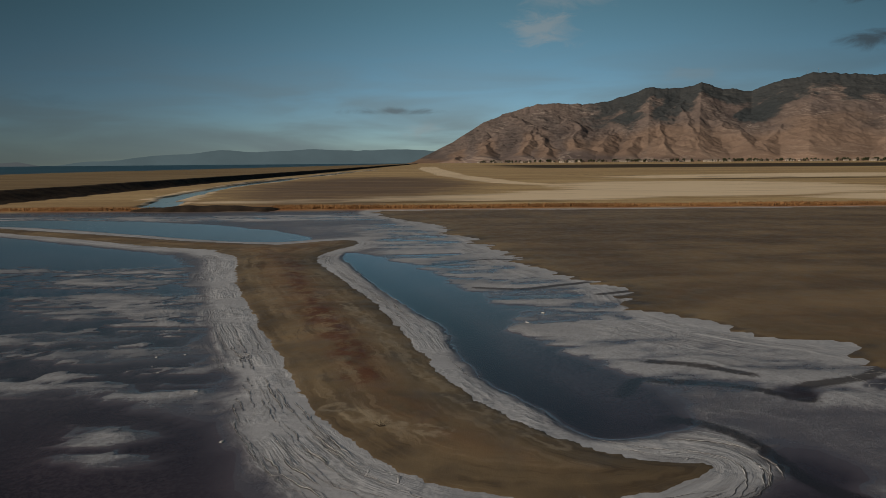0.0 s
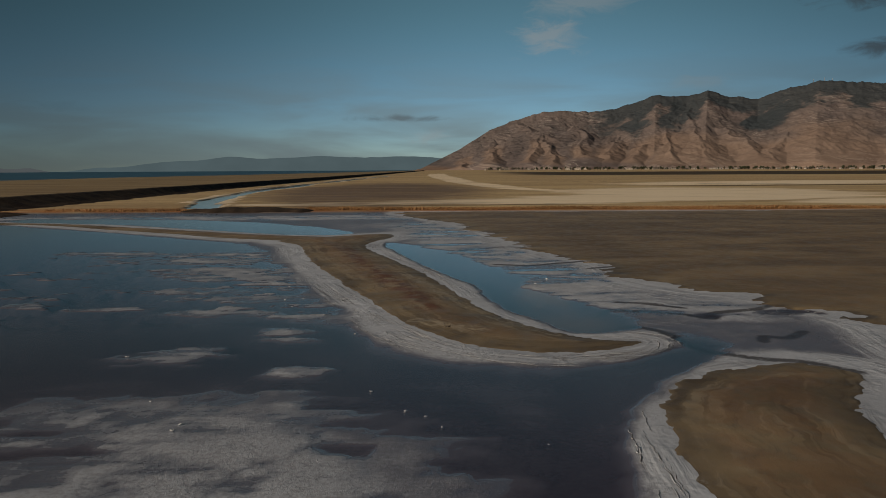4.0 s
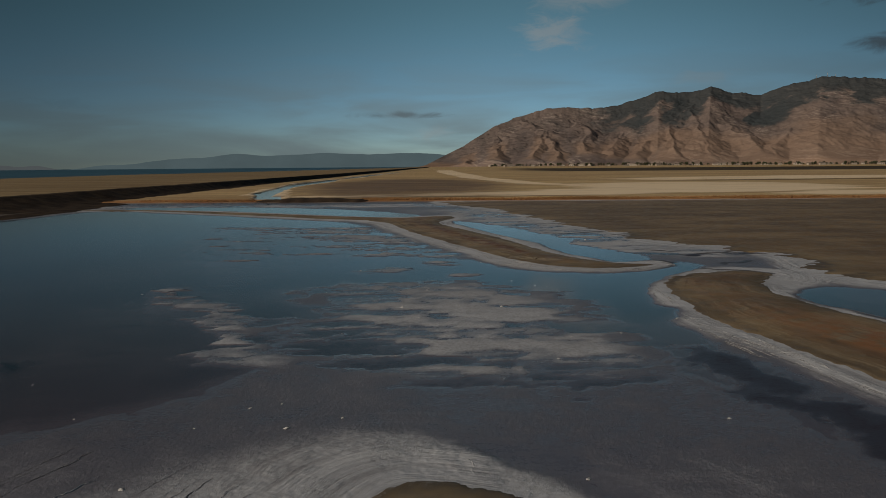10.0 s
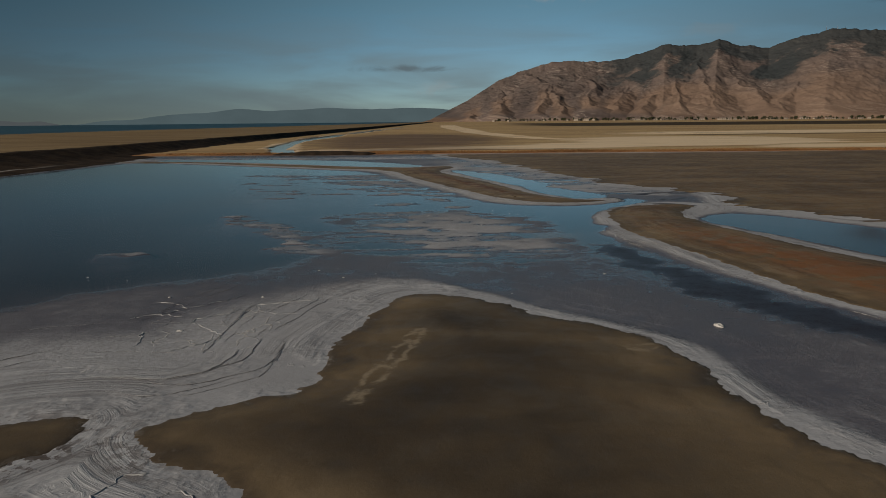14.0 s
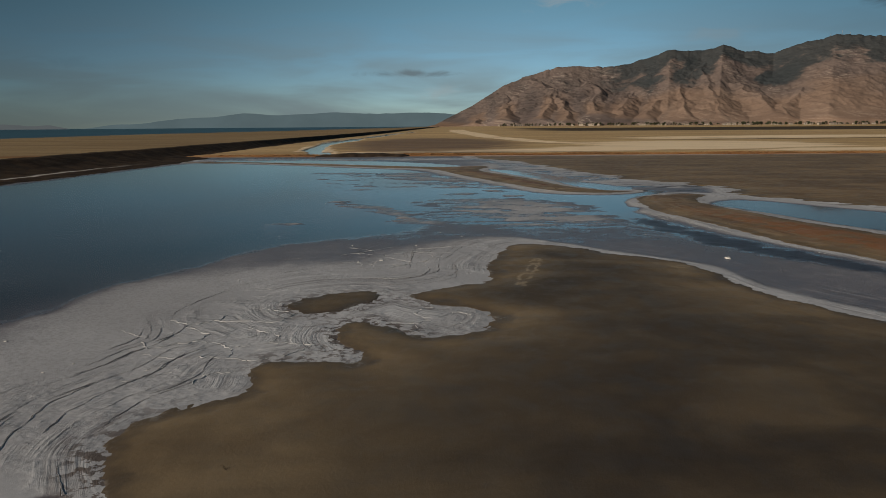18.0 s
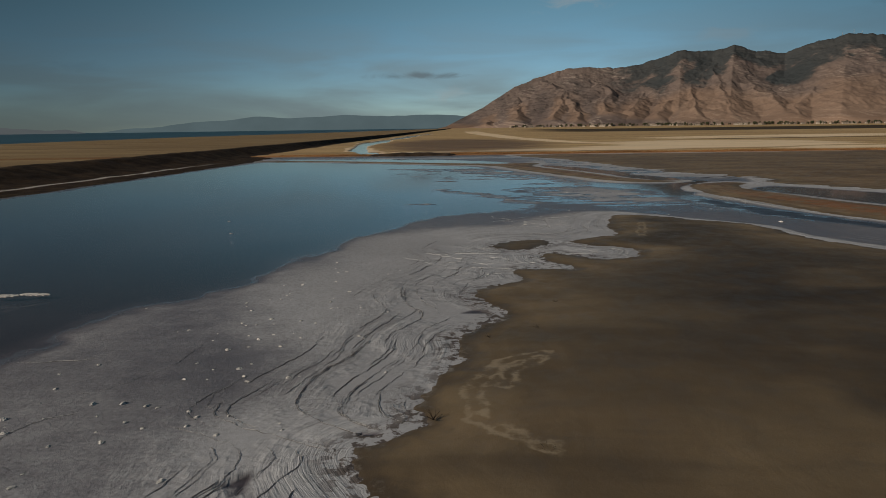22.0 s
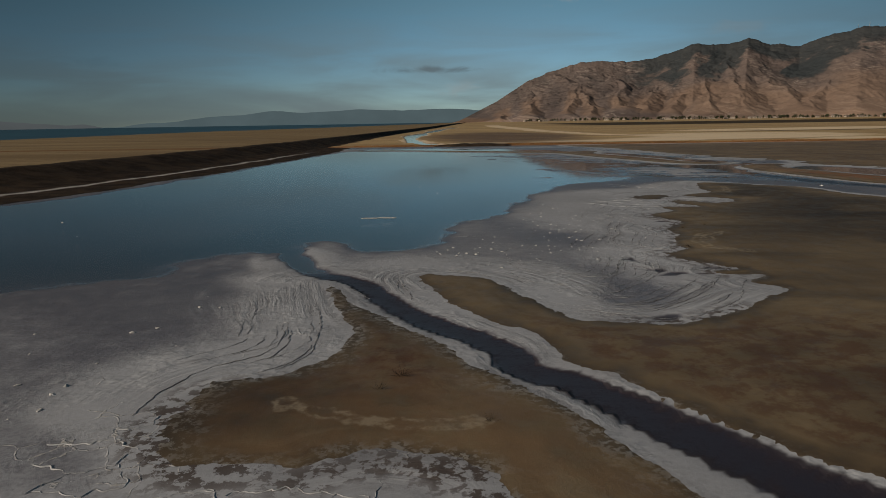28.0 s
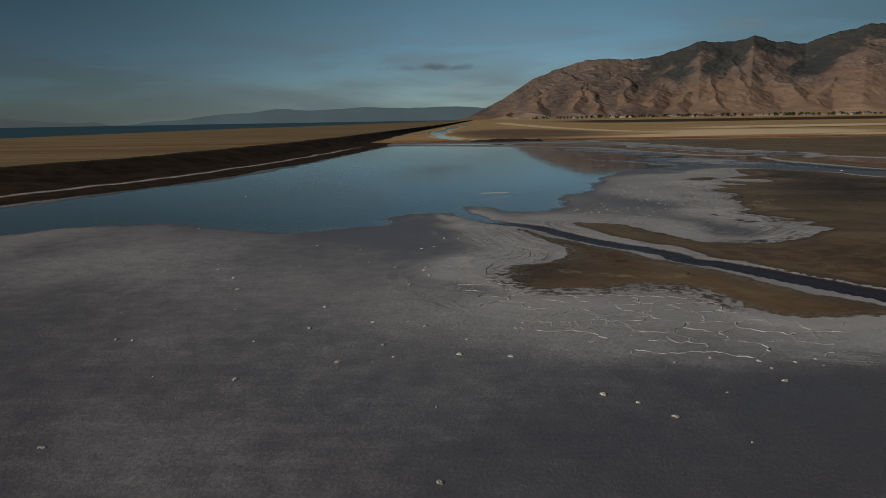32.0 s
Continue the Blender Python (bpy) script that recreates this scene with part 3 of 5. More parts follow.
# dark wet holes in the crust: x, y, half sizes
PUDDLES = [(-34.9, -88.2, 0.7, 0.8), (-34.0, -89.3, 1.0, 0.6), (-31.2, -87.6, 0.8, 0.5), (-37.4, -99.4, 0.8, 0.8), (-36.0, -84.6, 0.35, 0.9), (-29.0, -66.0, 0.9, 0.3), (-32.6, -81.4, 0.9, 0.5),
           (-32.4, -89.4, 0.9, 0.35), (20.6, 29.2, 2.2, 1.1), (15.3, 28.2, 0.9, 0.8), (3.2, -16.2, 2.0, 1.4)]

# where the crust has split in bundles of cracks
CRACK_BUNDLES = [(-32.4, -66.4), (-32.8, -71.4), (-34.0, -76.0), (-35.9, -76.8), (-29.8, -55.0), (-31.6, -47.8), (-31.3, -72.0), (-32.5, -78.2), (-31.2, -52.0), (-31.8, -65.7),
                 (-31.7, -62.5), (-30.6, -57.7), (-33.3, -71.4), (-36.0, -75.5), (-38.9, -88.7), (-35.9, -89.0), (-37.3, -87.2), (-46.6, -77.3), (-34.6, -79.6), (-40.5, -86.8),
                 (-39.1, -91.7), (-36.7, -88.9), (-41.5, -91.0), (-34.9, -94.0), (-33.4, -91.7), (-38.0, -96.0), (-40.7, -97.8), (-36.2, -97.3), (-48.2, -88.8), (-51.7, -92.9),
                 (-33.2, -95.4), (-56.3, -101.3), (-56.9, -103.1), (-55.6, -98.8), (-57.7, -104.7), (-20.8, -31.3), (-20.0, -29.8), (-26.5, -29.7), (-16.8, -37.0), (-19.4, -36.1),
                 (-20.2, -37.9), (-18.4, -28.2), (-28, -36), (-34, -58)]

ISLE = [(-27.2, -45.2), (-26.4, -43.5), (-25.1, -42.3), (-22.9, -42), (-22.5, -43.4), (-22.9, -44.6), (-24.1, -46.1), (-25.2, -47), (-26.3, -46.8)]
SWIRLS = [[(-26.1, -73.4), (-27.8, -74.6), (-29.0, -77.2), (-29.2, -79.5), (-28.5, -81.1), (-26.9, -82.6)], [(-26.4, -74.4), (-27.6, -75.6), (-27.9, -77.2)],
          [(-11.7, -32.8), (-12.4, -35.5), (-13.2, -38.5), (-13.8, -41)], [(-0.8, -34.5), (-2.2, -35.2)],
          [(-54, -111), (-51.8, -112), (-49.5, -112.5), (-47, -112.3)], [(-7, 47), (-4, 39.5), (-1.4, 32), (1.2, 26.5), (4, 22.6)], [(-4.5, 26.5), (-1.5, 24.2), (0, 23.8)]]

MUDS = {"spit": spline(SPIT_NORTH), "east": spline(FLAT_EAST), "bar": spline(BAR_EAST), "south": spline(FLAT_SOUTH_EAST + FLAT_SOUTH_WEST), "stream": spline(BAR_STREAM), "isle": spline(ISLE)}
ARM = spline(SPIT_ARM, False)
LAKE_LINE, FIELD_LINE, DRIFT_LINE = spline(LAKE_EDGE + LAKE_EDGE_NORTH), spline(FIELD), spline(DRIFT, False)
POOLS = [spline(p) for p in (POOL_NORTH, POOL_EAST, POOL_BACK)]
STREAM_LINE, CHANNEL_LINE, CANAL_LINE = spline(STREAM, False), spline(CHANNEL, False), spline(CANAL, False)


def arm_distance(x, y, reach=30.0):
    d = near_distance(x, y, ARM, False, reach)
    return d - np.interp(x, [-96, -60, -25], [1.0, 2.2, 3.2])


def shore_distance(x, y):
    d = arm_distance(x, y)
    for pts in MUDS.values():
        d = np.minimum(d, near_distance(x, y, pts, True))
    return d


def crust(x, y):
    """Height of the salt crust over the water, and the distance from the mud."""
    shore = shore_distance(x, y)
    fine, mid, wide = fbm(x, y, 1.3, 3), fbm(x, y, 5.0, 4, 3.0), fbm(x, y, 17.0, 3, 8.0)
    wide_rim = 3.0 + (3.0 + 4.0 * smooth(-78, -68, y)) * smooth(-14, -34, y) * smooth(-8, -16, x) * smooth(-97, -90, y) + 4.0 * smooth(-30, -44, y) * smooth(-72, -60, y) + 2.5 * smooth(-50, -54, x) * smooth(-93, -97, y)
    wide_rim = wide_rim + 1.8 * smooth(-8, 2, y) * smooth(0, 4, x) * smooth(20, 14, y)
    wide_rim = wide_rim + 1.5 * smooth(30, 22, y) * smooth(10, 14, y) * smooth(-12, -6, x) * smooth(9, 4, x)
    wide_rim = wide_rim * (1 - 0.75 * smooth(-111, -115, y)) * (1 - 0.35 * smooth(-4, 2, x) * smooth(0, -12, y)) * (1 - 0.6 * smooth(-13, -8, x) * smooth(-18, -24, y))
    rim = smooth(1.35, 0.35, (shore + 1.0 * mid + 0.9 * wide) / wide_rim)
    e = 0.020 + 0.012 * smooth(-45, -85, y) * smooth(-35, -42, x) + 0.008 * smooth(-40, -70, y) + 0.024 * wide + 0.064 * rim + 0.012 * mid + 0.006 * fine
    banks = near_distance(x, y, STREAM_LINE, False)
    e = np.maximum(e, 0.085 * smooth(4.6, 2.4, banks + 1.2 * mid) * smooth(-77, -81, y))
    e = np.maximum(e, 0.010)
    e = e + 0.032 * smooth(1.2, 0.6, np.hypot((x + 48) / 15, (y + 121.5) / 7))
    # the field of streaked, half-drowned crust
    warp = 2.2 * mid
    streak = 1.25 * fbm(x * 0.30 + 0.6 * warp, y + 0.5 * warp, 1.7, 5, 21.0, 0.72) + 0.25 * wide
    edge = smooth(0.3, 2.0, shore + 0.8 * mid)
    field = smooth(1.0, -2.5, near_distance(x, y, FIELD_LINE, True) + 1.6 * mid + 5.0 * streak) * edge
    e = e * (1 - field) + (0.040 - 0.024 * smooth(3, 12, y) + 0.16 * streak) * field
    # the flats behind the spit
    back = 0.75 * smooth(16, 7, np.abs(x - 12 + 0.22 * (y - 40))) * smooth(24, 32, y) * smooth(120, 100, y)
    back = np.maximum(back, 0.8 * smooth(9, 3, np.abs(y - 124 - 0.02 * x)) * smooth(40, 10, x)) * edge
    e = e * (1 - back) + (0.062 + 0.17 * streak) * back
    # open water, with drifts of crust in it
    floe = smooth(2.6, 0.9, near_distance(x, y, DRIFT_LINE, False) + 1.2 * mid + 4.0 * streak)
    wisp = fbm(x * 0.38 + 0.4 * warp, y + 0.4 * warp, 0.9, 4, 61.0, 0.7)
    for fx, fy, rx, ry in FLOES:
        floe = np.maximum(floe, smooth(1.35, 0.55, np.hypot((x - fx) / (1.2 * rx), (y - fy) / (1.2 * ry)) + 0.9 * mid + 1.1 * streak + 0.6 * wisp))
    zone = smooth(22, 30, y) * smooth(72, 62, y) * smooth(-50, -42, x + 0.3 * (y - 40)) * 0.9
    floe = np.maximum(floe, zone * smooth(-0.04, 0.18, streak + 0.45 * wisp + 0.10 * wide))
    lake = near_distance(x, y, LAKE_LINE, True) + 1.6 * mid + 0.9 * fine - 5.0 * streak * smooth(-16, -6, y) * smooth(16, 12, y) * smooth(6, 0, x)
    wet = smooth(1.4, -2.6, lake)
    deep = 0.055 + 0.40 * smooth(-2.0, -15.0, lake)
    e = e * (1 - wet) - deep * wet * (1 - floe) + wet * floe * (0.046 + 0.075 * streak + 0.07 * wisp)
    patchy = np.maximum(np.maximum(field, back), floe * wet)
    e = np.where(e < 0, e * (1 + 0.8 * patchy), e)
    for pts in POOLS:
        e = e - 0.45 * smooth(0.8, -4.5, near_distance(x, y, pts, True) + 0.9 * mid + 0.3 * fine)
    e = e - 0.115 * smooth(1.55, 0.4, near_distance(x, y, STREAM_LINE, False) + 0.5 * fine) * smooth(0.0, 0.4, shore)
    e = e - (0.05 + 0.05 * smooth(0, 10, y)) * smooth(2.6, 0.4, near_distance(x, y, CHANNEL_LINE, False) + 2.2 * mid + 1.2 * streak) * smooth(0.5, 2.2, shore)
    half = np.interp(y, [-117, -105], [1.35, 0.85])
    bed = smooth(0.3, -0.3, near_distance(x, y, STREAM_LINE, False) - half + 0.3 * fine) * smooth(-86, -92, y)
    bed = np.maximum(bed, 0.75 * smooth(2.4, 0.3, near_distance(x, y, CHANNEL_LINE, False) + 2.4 * mid + 2.0 * streak) * smooth(-6, -12, y) * smooth(0.5, 2.2, shore))
    for fx, fy, rx, ry in PUDDLES:
        bed = np.maximum(bed, 0.55 * smooth(1.7, 0.3, np.hypot((x - fx) / rx, (y - fy) / ry) + 0.9 * fine + 0.8 * mid) * smooth(0.0, 0.3, shore))
    e = np.where(bed > 0.3, np.clip(e, 0.004, 0.02), e)
    # the last stretch, wet and even
    e = e - 0.018 * smooth(-114, -132, y) * smooth(2, 6, shore)
    return e, shore, patchy, bed


def levee_x(pts, y):
    p = np.array(pts)
    return np.interp(y, p[:, 1], p[:, 0])


# ---- building helpers ----
def mesh_of(name, verts, faces, mat, smooth_faces=True, values=None):
    me = bpy.data.meshes.new(name)
    verts, faces = np.asarray(verts, np.float32), np.asarray(faces, np.int32)
    me.vertices.add(len(verts))
    me.vertices.foreach_set("co", verts.ravel())
    k = faces.shape[1]
    me.loops.add(faces.size)
    me.loops.foreach_set("vertex_index", faces.ravel())
    me.polygons.add(len(faces))
    me.polygons.foreach_set("loop_start", np.arange(0, faces.size, k, dtype=np.int32))
    me.polygons.foreach_set("use_smooth", np.full(len(faces), smooth_faces))
    me.update(calc_edges=True)
    for key, v in (values or {}).items():
        at = me.attributes.new(key, "FLOAT", "POINT")
        at.data.foreach_set("value", np.asarray(v, np.float32).ravel())
    me.materials.append(mat)
    return me


def grid_faces(nx, ny, keep=None):
    i, j = np.meshgrid(np.arange(nx - 1), np.arange(ny - 1), indexing="ij")
    a = (i * ny + j).ravel()
    f = np.stack([a, a + ny, a + ny + 1, a + 1], 1)
    return f if keep is None else f[keep.ravel()]


def compact(verts, faces, *values):
    used = np.unique(faces)
    back = np.zeros(len(verts), int)
    back[used] = np.arange(len(used))
    return (verts[used], back[faces], *(v[used] for v in values))


def growing(start, step, end, rate):
    out = []
    v = start
    while v < end:
        step *= rate
        v += step
        out.append(v)
    return out


def part(name, bm, mat, parent, label=""):
    """Links a bmesh as one mesh object under a thing or a part."""
    me = bpy.data.meshes.new(name)
    bm.to_mesh(me)
    bm.free()
    me.materials.append(mat)
    ob = new(name, me)
    ob.parent = parent
    return tagged(ob, label=label)


# ---- ground ----
def build_ground():
    xs = np.arange(-122, 62, 0.42)
    xs = np.array(sorted([-v + 2 * xs[0] for v in growing(xs[0], 0.42, 5200 + 2 * xs[0], 1.09)] + list(xs) + growing(xs[-1], 0.42, 5000, 1.09)))
    ys = np.arange(-146, 152, 0.42)
    ys = np.array(sorted([2 * ys[0] - v for v in growing(ys[0], 0.42, 900, 1.12)] + list(ys) + growing(ys[-1], 0.42, 4850, 1.035)))
    x, y = (g.ravel() for g in np.meshgrid(xs, ys, indexing="ij"))
    z, shore, patchy, bed = crust(x, y)
    elev = z.copy()
    wob = fbm(x, y, 9.0, 3)
    rise = smooth(138.5, 142.5, y + 1.5 * wob)
    foot, top = levee_x(LEVEE_FOOT, y), levee_x(LEVEE_TOP, y)
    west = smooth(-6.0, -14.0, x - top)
    plain = np.maximum(rise, west)
    z = z * (1 - plain) + plain * (0.35 + 0.12 * wob)
    # canal behind the reeds
    canal = near_distance(x, y, CANAL_LINE, False, 60.0) - np.interp(y, [155, 200, 400, 900], [2.5, 4.5, 5.0, 3.4]) + 9.0 * fbm(x, y * 0.12, 9.0, 4, 5.0)
    cut = smooth(1.5, -1.5, canal) * smooth(146, 150, y)
    z = z - 0.75 * cut
    rim = smooth(6.0, 0.5, canal + 4 * fbm(x, y * 0.25, 6.0, 4, 15.0)) * smooth(148, 152, y)
    # pale pans and the track on the plain
    pan = np.zeros_like(x)
    for cx, cy, rx, ry, turn in ((100, 250, 75, 75, 0.35), (70, 205, 60, 30, 0.0), (20, 185, 50, 22, 0.0), (-30, 172, 40, 12, 0.1), (210, 420, 150, 60, 0.3), (150, 178, 70, 22, 0.0)):
        u, v = (x - cx) * math.cos(turn) + (y - cy) * math.sin(turn), (y - cy) * math.cos(turn) - (x - cx) * math.sin(turn)
        pan = np.maximum(pan, smooth(1.25, 0.45, np.hypot(u / rx, v / ry)))
    track = np.abs(x - np.interp(y, [170, 307, 470, 900, 1500], [90, 30, 7, -17, -30])) - np.interp(y, [200, 900], [7, 14])
    pan = np.maximum(pan, 0.8 * smooth(6, -3, track) * smooth(180, 230, y) * smooth(1500, 1100, y))
    pan = np.maximum(pan * plain, 0.75 * rim)
    dark = 0.9 * smooth(0, 60, y - 880 + 0.05 * x) * smooth(1700, 1600, y) * smooth(60, 160, x)
    dark = np.maximum(dark, 0.75 * smooth(14, 3, np.abs(y - 330 - 0.12 * x + 10 * wob)) * smooth(90, 150, x))
    dark = np.maximum(dark, 0.5 * smooth(-40, -20, x) * smooth(2, -4, np.abs(y - 165 - 0.05 * x) - 4 - 8 * wob) * smooth(40, 20, x))
    dark = np.maximum(dark, 0.55 * smooth(7, 2, np.abs(y - np.interp(x, [60, 139, 300], [520, 405, 330]) + 8 * wob)) * smooth(60, 110, x))
    # western plain: duller ground, with lens fall-off also painted into its colour
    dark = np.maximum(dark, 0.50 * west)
    brown = smooth(1.25, 0.6, np.hypot((x + 34 + 0.03 * (y - 300)) / 48, (y - 300) / 150) + 0.25 * wob) * plain
    # the great lake far to the west
    lake = smooth(0, 25, np.interp(y, [-900, 500, 678, 905, 1222, 2500, 4900], [-520, -450, -437, -434, -385, -250, -120]) - x)
    z = z - 3.0 * lake
    # the plain lifts a little towards the mountain
    z = z + smooth(2600, 3700, y) * smooth(-200, 700, x) * 3.0
    rill = np.full(x.shape, 9.0)
    for pts in RILLS:
        rill = np.minimum(rill, near_distance(x, y, spline(pts, False), False, 9.0))
    mosaic = np.zeros_like(x)
    for cx, cy, rx, ry in ((-56, -113, 5, 5.5), (-48, -117, 7, 3.5), (-24, -49, 7, 8), (-31, -84, 4, 8), (-29, -70, 3, 12), (-36, -99, 5, 4)):
        mosaic = np.maximum(mosaic, smooth(1.2, 0.5, np.hypot((x - cx) / rx, (y - cy) / ry)))
    broken = np.zeros_like(x)
    for cx, cy, rx, ry in ((-48, -121, 14, 5.5), (-22, -31, 5, 6), (-58, -114, 6, 5), (22, 30, 6, 3)):
        broken = np.maximum(broken, smooth(1.3, 0.5, np.hypot((x - cx) / rx, (y - cy) / ry)))
    me = mesh_of("ground", np.stack([x, y, z], 1), grid_faces(len(xs), len(ys)), GROUND,
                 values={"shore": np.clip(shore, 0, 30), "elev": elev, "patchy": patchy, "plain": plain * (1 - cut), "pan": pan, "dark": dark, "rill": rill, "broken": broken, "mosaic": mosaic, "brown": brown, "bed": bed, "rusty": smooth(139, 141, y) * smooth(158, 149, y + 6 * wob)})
    tagged(new("ground", me), "grey-white cracked salt flat running into a dry golden plain", "ground", kind="structure")


def mud_bank(name, distance, box, step, label, height, rust=None, wet=None, rough=0.7, orange=None, crumbs=1.6, combed=1.0):
    """A low bank of mud with a ragged edge, domed over the crust round it."""
    xs, ys = np.arange(box[0], box[2], step), np.arange(box[1], box[3], step)
    x, y = (g.ravel() for g in np.meshgrid(xs, ys, indexing="ij"))
    d = distance(x, y)
    live = d < 2.5
    calm = 1 - 0.75 * smooth(5.0, 3.2, near_distance(x, y, STREAM_LINE, False, 8.0))
    d = d + np.where(live, calm * rough * fbm(x, y, 2.0, 5, 31.0, 0.72) + 0.25 * fbm(x, y, 0.5, 2, 3.0), 0)
    base = 0.085 + 0.02 * fbm(x, y, 2.0, 3)
    inside = np.maximum(-d, 0)
    z = np.where(d < 0, base + height * (1 - np.exp(-inside / 3.0)) + 0.05 * fbm(x, y, 3.0, 4, 12.0) * smooth(0, 2, inside), base - 0.5 * d)
    low = np.minimum(d.reshape(len(xs), len(ys))[:-1, :-1], d.reshape(len(xs), len(ys))[1:, 1:]) < 0.6
    verts, faces, ins, xr, yr = compact(np.stack([x, y, z], 1), grid_faces(len(xs), len(ys), low), inside, x, y)
    none = np.zeros_like(ins)
    me = mesh_of(name, verts, faces, MUD, values={"inside": np.minimum(ins, 12), "rust": rust(xr, yr, ins) if rust else none,
                                                  "wet": wet(xr, yr, ins) if wet else none, "orange": orange(xr, yr, ins) if orange else none,
                                                  "drift": drift_distance(xr, yr), "crumbs": none + crumbs, "combed": none + combed})
    tagged(new(name, me), label, "mudbank", kind="structure")


def build_ridges():
    """Crumbling pressure ridges along the joints between plates of broken crust: a jittered net of six-sided plates."""
    rng = random.Random(12)
    for cx, cy, rx, ry, cell in ((-49.6, -121.6, 7.6, 6.2, 1.55), (-23, -29.5, 5.0, 5.0, 2.4), (-57.2, -115.5, 3.2, 4.5, 1.3), (-28, -52.5, 6.0, 6.0, 1.9), (-18.8, -47.4, 2.6, 3.4, 1.4)):
        nodes = {}

        def node(i, j):
            if (i, j) not in nodes:
                nodes[i, j] = (cx + (i * 0.86 + rng.uniform(-0.3, 0.3)) * cell, cy + (j + (0.2 if (i + j) % 2 else -0.2) + rng.uniform(-0.28, 0.28)) * cell)
            return nodes[i, j]
        across, along = int(rx / cell / 0.86) + 1, int(ry / cell) + 1
        edges = []
        for i in range(-across, across + 1):
            for j in range(-along, along + 1):
                edges.append((node(i, j), node(i + 1, j)))
                if (i + j) % 2:
                    edges.append((node(i, j), node(i, j + 1)))
        runs = []
        for (x0, y0), (x1, y1) in edges:
            far = math.hypot((x0 + x1) / 2 - cx, 0) / rx, abs((y0 + y1) / 2 - cy) / ry
            if math.hypot(*far) > 1.0 + rng.uniform(-0.2, 0.1) or rng.random() < 0.24:
                continue
            n = max(6, int(math.hypot(x1 - x0, y1 - y0) / 0.09))
            k = np.linspace(0, 1 if rng.random() < 0.8 else rng.uniform(0.4, 0.8), n)
            runs.append((x0 + (x1 - x0) * k, y0 + (y1 - y0) * k, rng.uniform(0.5, 1.0)))
        x, y = np.concatenate([r[0] for r in runs]), np.concatenate([r[1] for r in runs])
        x, y = x + 0.5 * fbm(x, y, 0.8, 4, 2.0, 0.68), y + 0.6 * fbm(x, y, 0.8, 4, 14.0, 0.68)
        base, shore = crust(x, y)[:2]
        verts, faces, at, count = [], [], 0, 0
        for rx_, _, size in runs:
            part_of = slice(at, at + len(rx_))
            at += len(rx_)
            if shore[part_of].min() < 0.2:
                continue
            px, py, pz = x[part_of], y[part_of], base[part_of]
            tx, ty = np.gradient(px), np.gradient(py)
            step = np.hypot(tx, ty) + 1e-6
            w = 0.036 * size * np.clip(0.75 + 1.5 * fbm(px, py, 0.35, 3, 9.0), 0.15, 1.5)
            rows = [np.stack([px - ty / step * w * o, py + tx / step * w * o, pz + 0.010 + h * w + 0.010 * fbm(px, py, 0.15, 2, o)], 1) for o, h in ((-1, -0.25), (-0.35, 0.55), (0.2, 0.75), (1, -0.25))]
            verts.append(np.stack(rows, 1).reshape(-1, 3))
            faces.append(grid_faces(len(px), 4) + count)
            count += 4 * len(px)
        me = mesh_of("salt_ridges", np.concatenate(verts), np.concatenate(faces), RIDGE)
        tagged(new("salt_ridges", me), "crumbling white pressure ridges round plates of salt crust", "salt", kind="stuff")


def build_cracks():
    """Thin open cracks in the crust, in bundles that run with the shore, each with its far lip turned up."""
    rng = random.Random(31)
    spit, bar = MUDS["spit"], MUDS["bar"]
    rims = []
    for pts, lo, hi, most in ((spit[20:62], 0.6, 2.7, 84), (spit[70:104], 0.4, 1.4, 34), (bar[80:], 0.5, 3.0, 50)):
        for _ in range(most):
            i = rng.randrange(len(pts) - 1)
            (ax, ay), (bx, by) = pts[i], pts[i + 1]
            size = math.hypot(bx - ax, by - ay) + 1e-6
            off = rng.uniform(lo, hi)
            rims.append((ax - (by - ay) / size * -off * turn_of(pts, spit, bar), ay + (bx - ax) / size * -off * turn_of(pts, spit, bar)))
    crack_field(rng, (-66, -112, -8, -18), CRACK_BUNDLES, (2, 6), (3.0, 10.0), (0.16, 0.44))
    crack_field(rng, (-28, -44, 22, 80), rims, (1, 3), (1.5, 6.0), (0.18, 0.55))


def turn_of(pts, spit, bar):
    """Outlines may run either way round: the side on which the salt lies."""
    whole = bar if np.shares_memory(pts, bar) else spit
    x, y = whole.T
    return 1.0 if np.sum(x * np.roll(y, -1) - np.roll(x, -1) * y) > 0 else -1.0


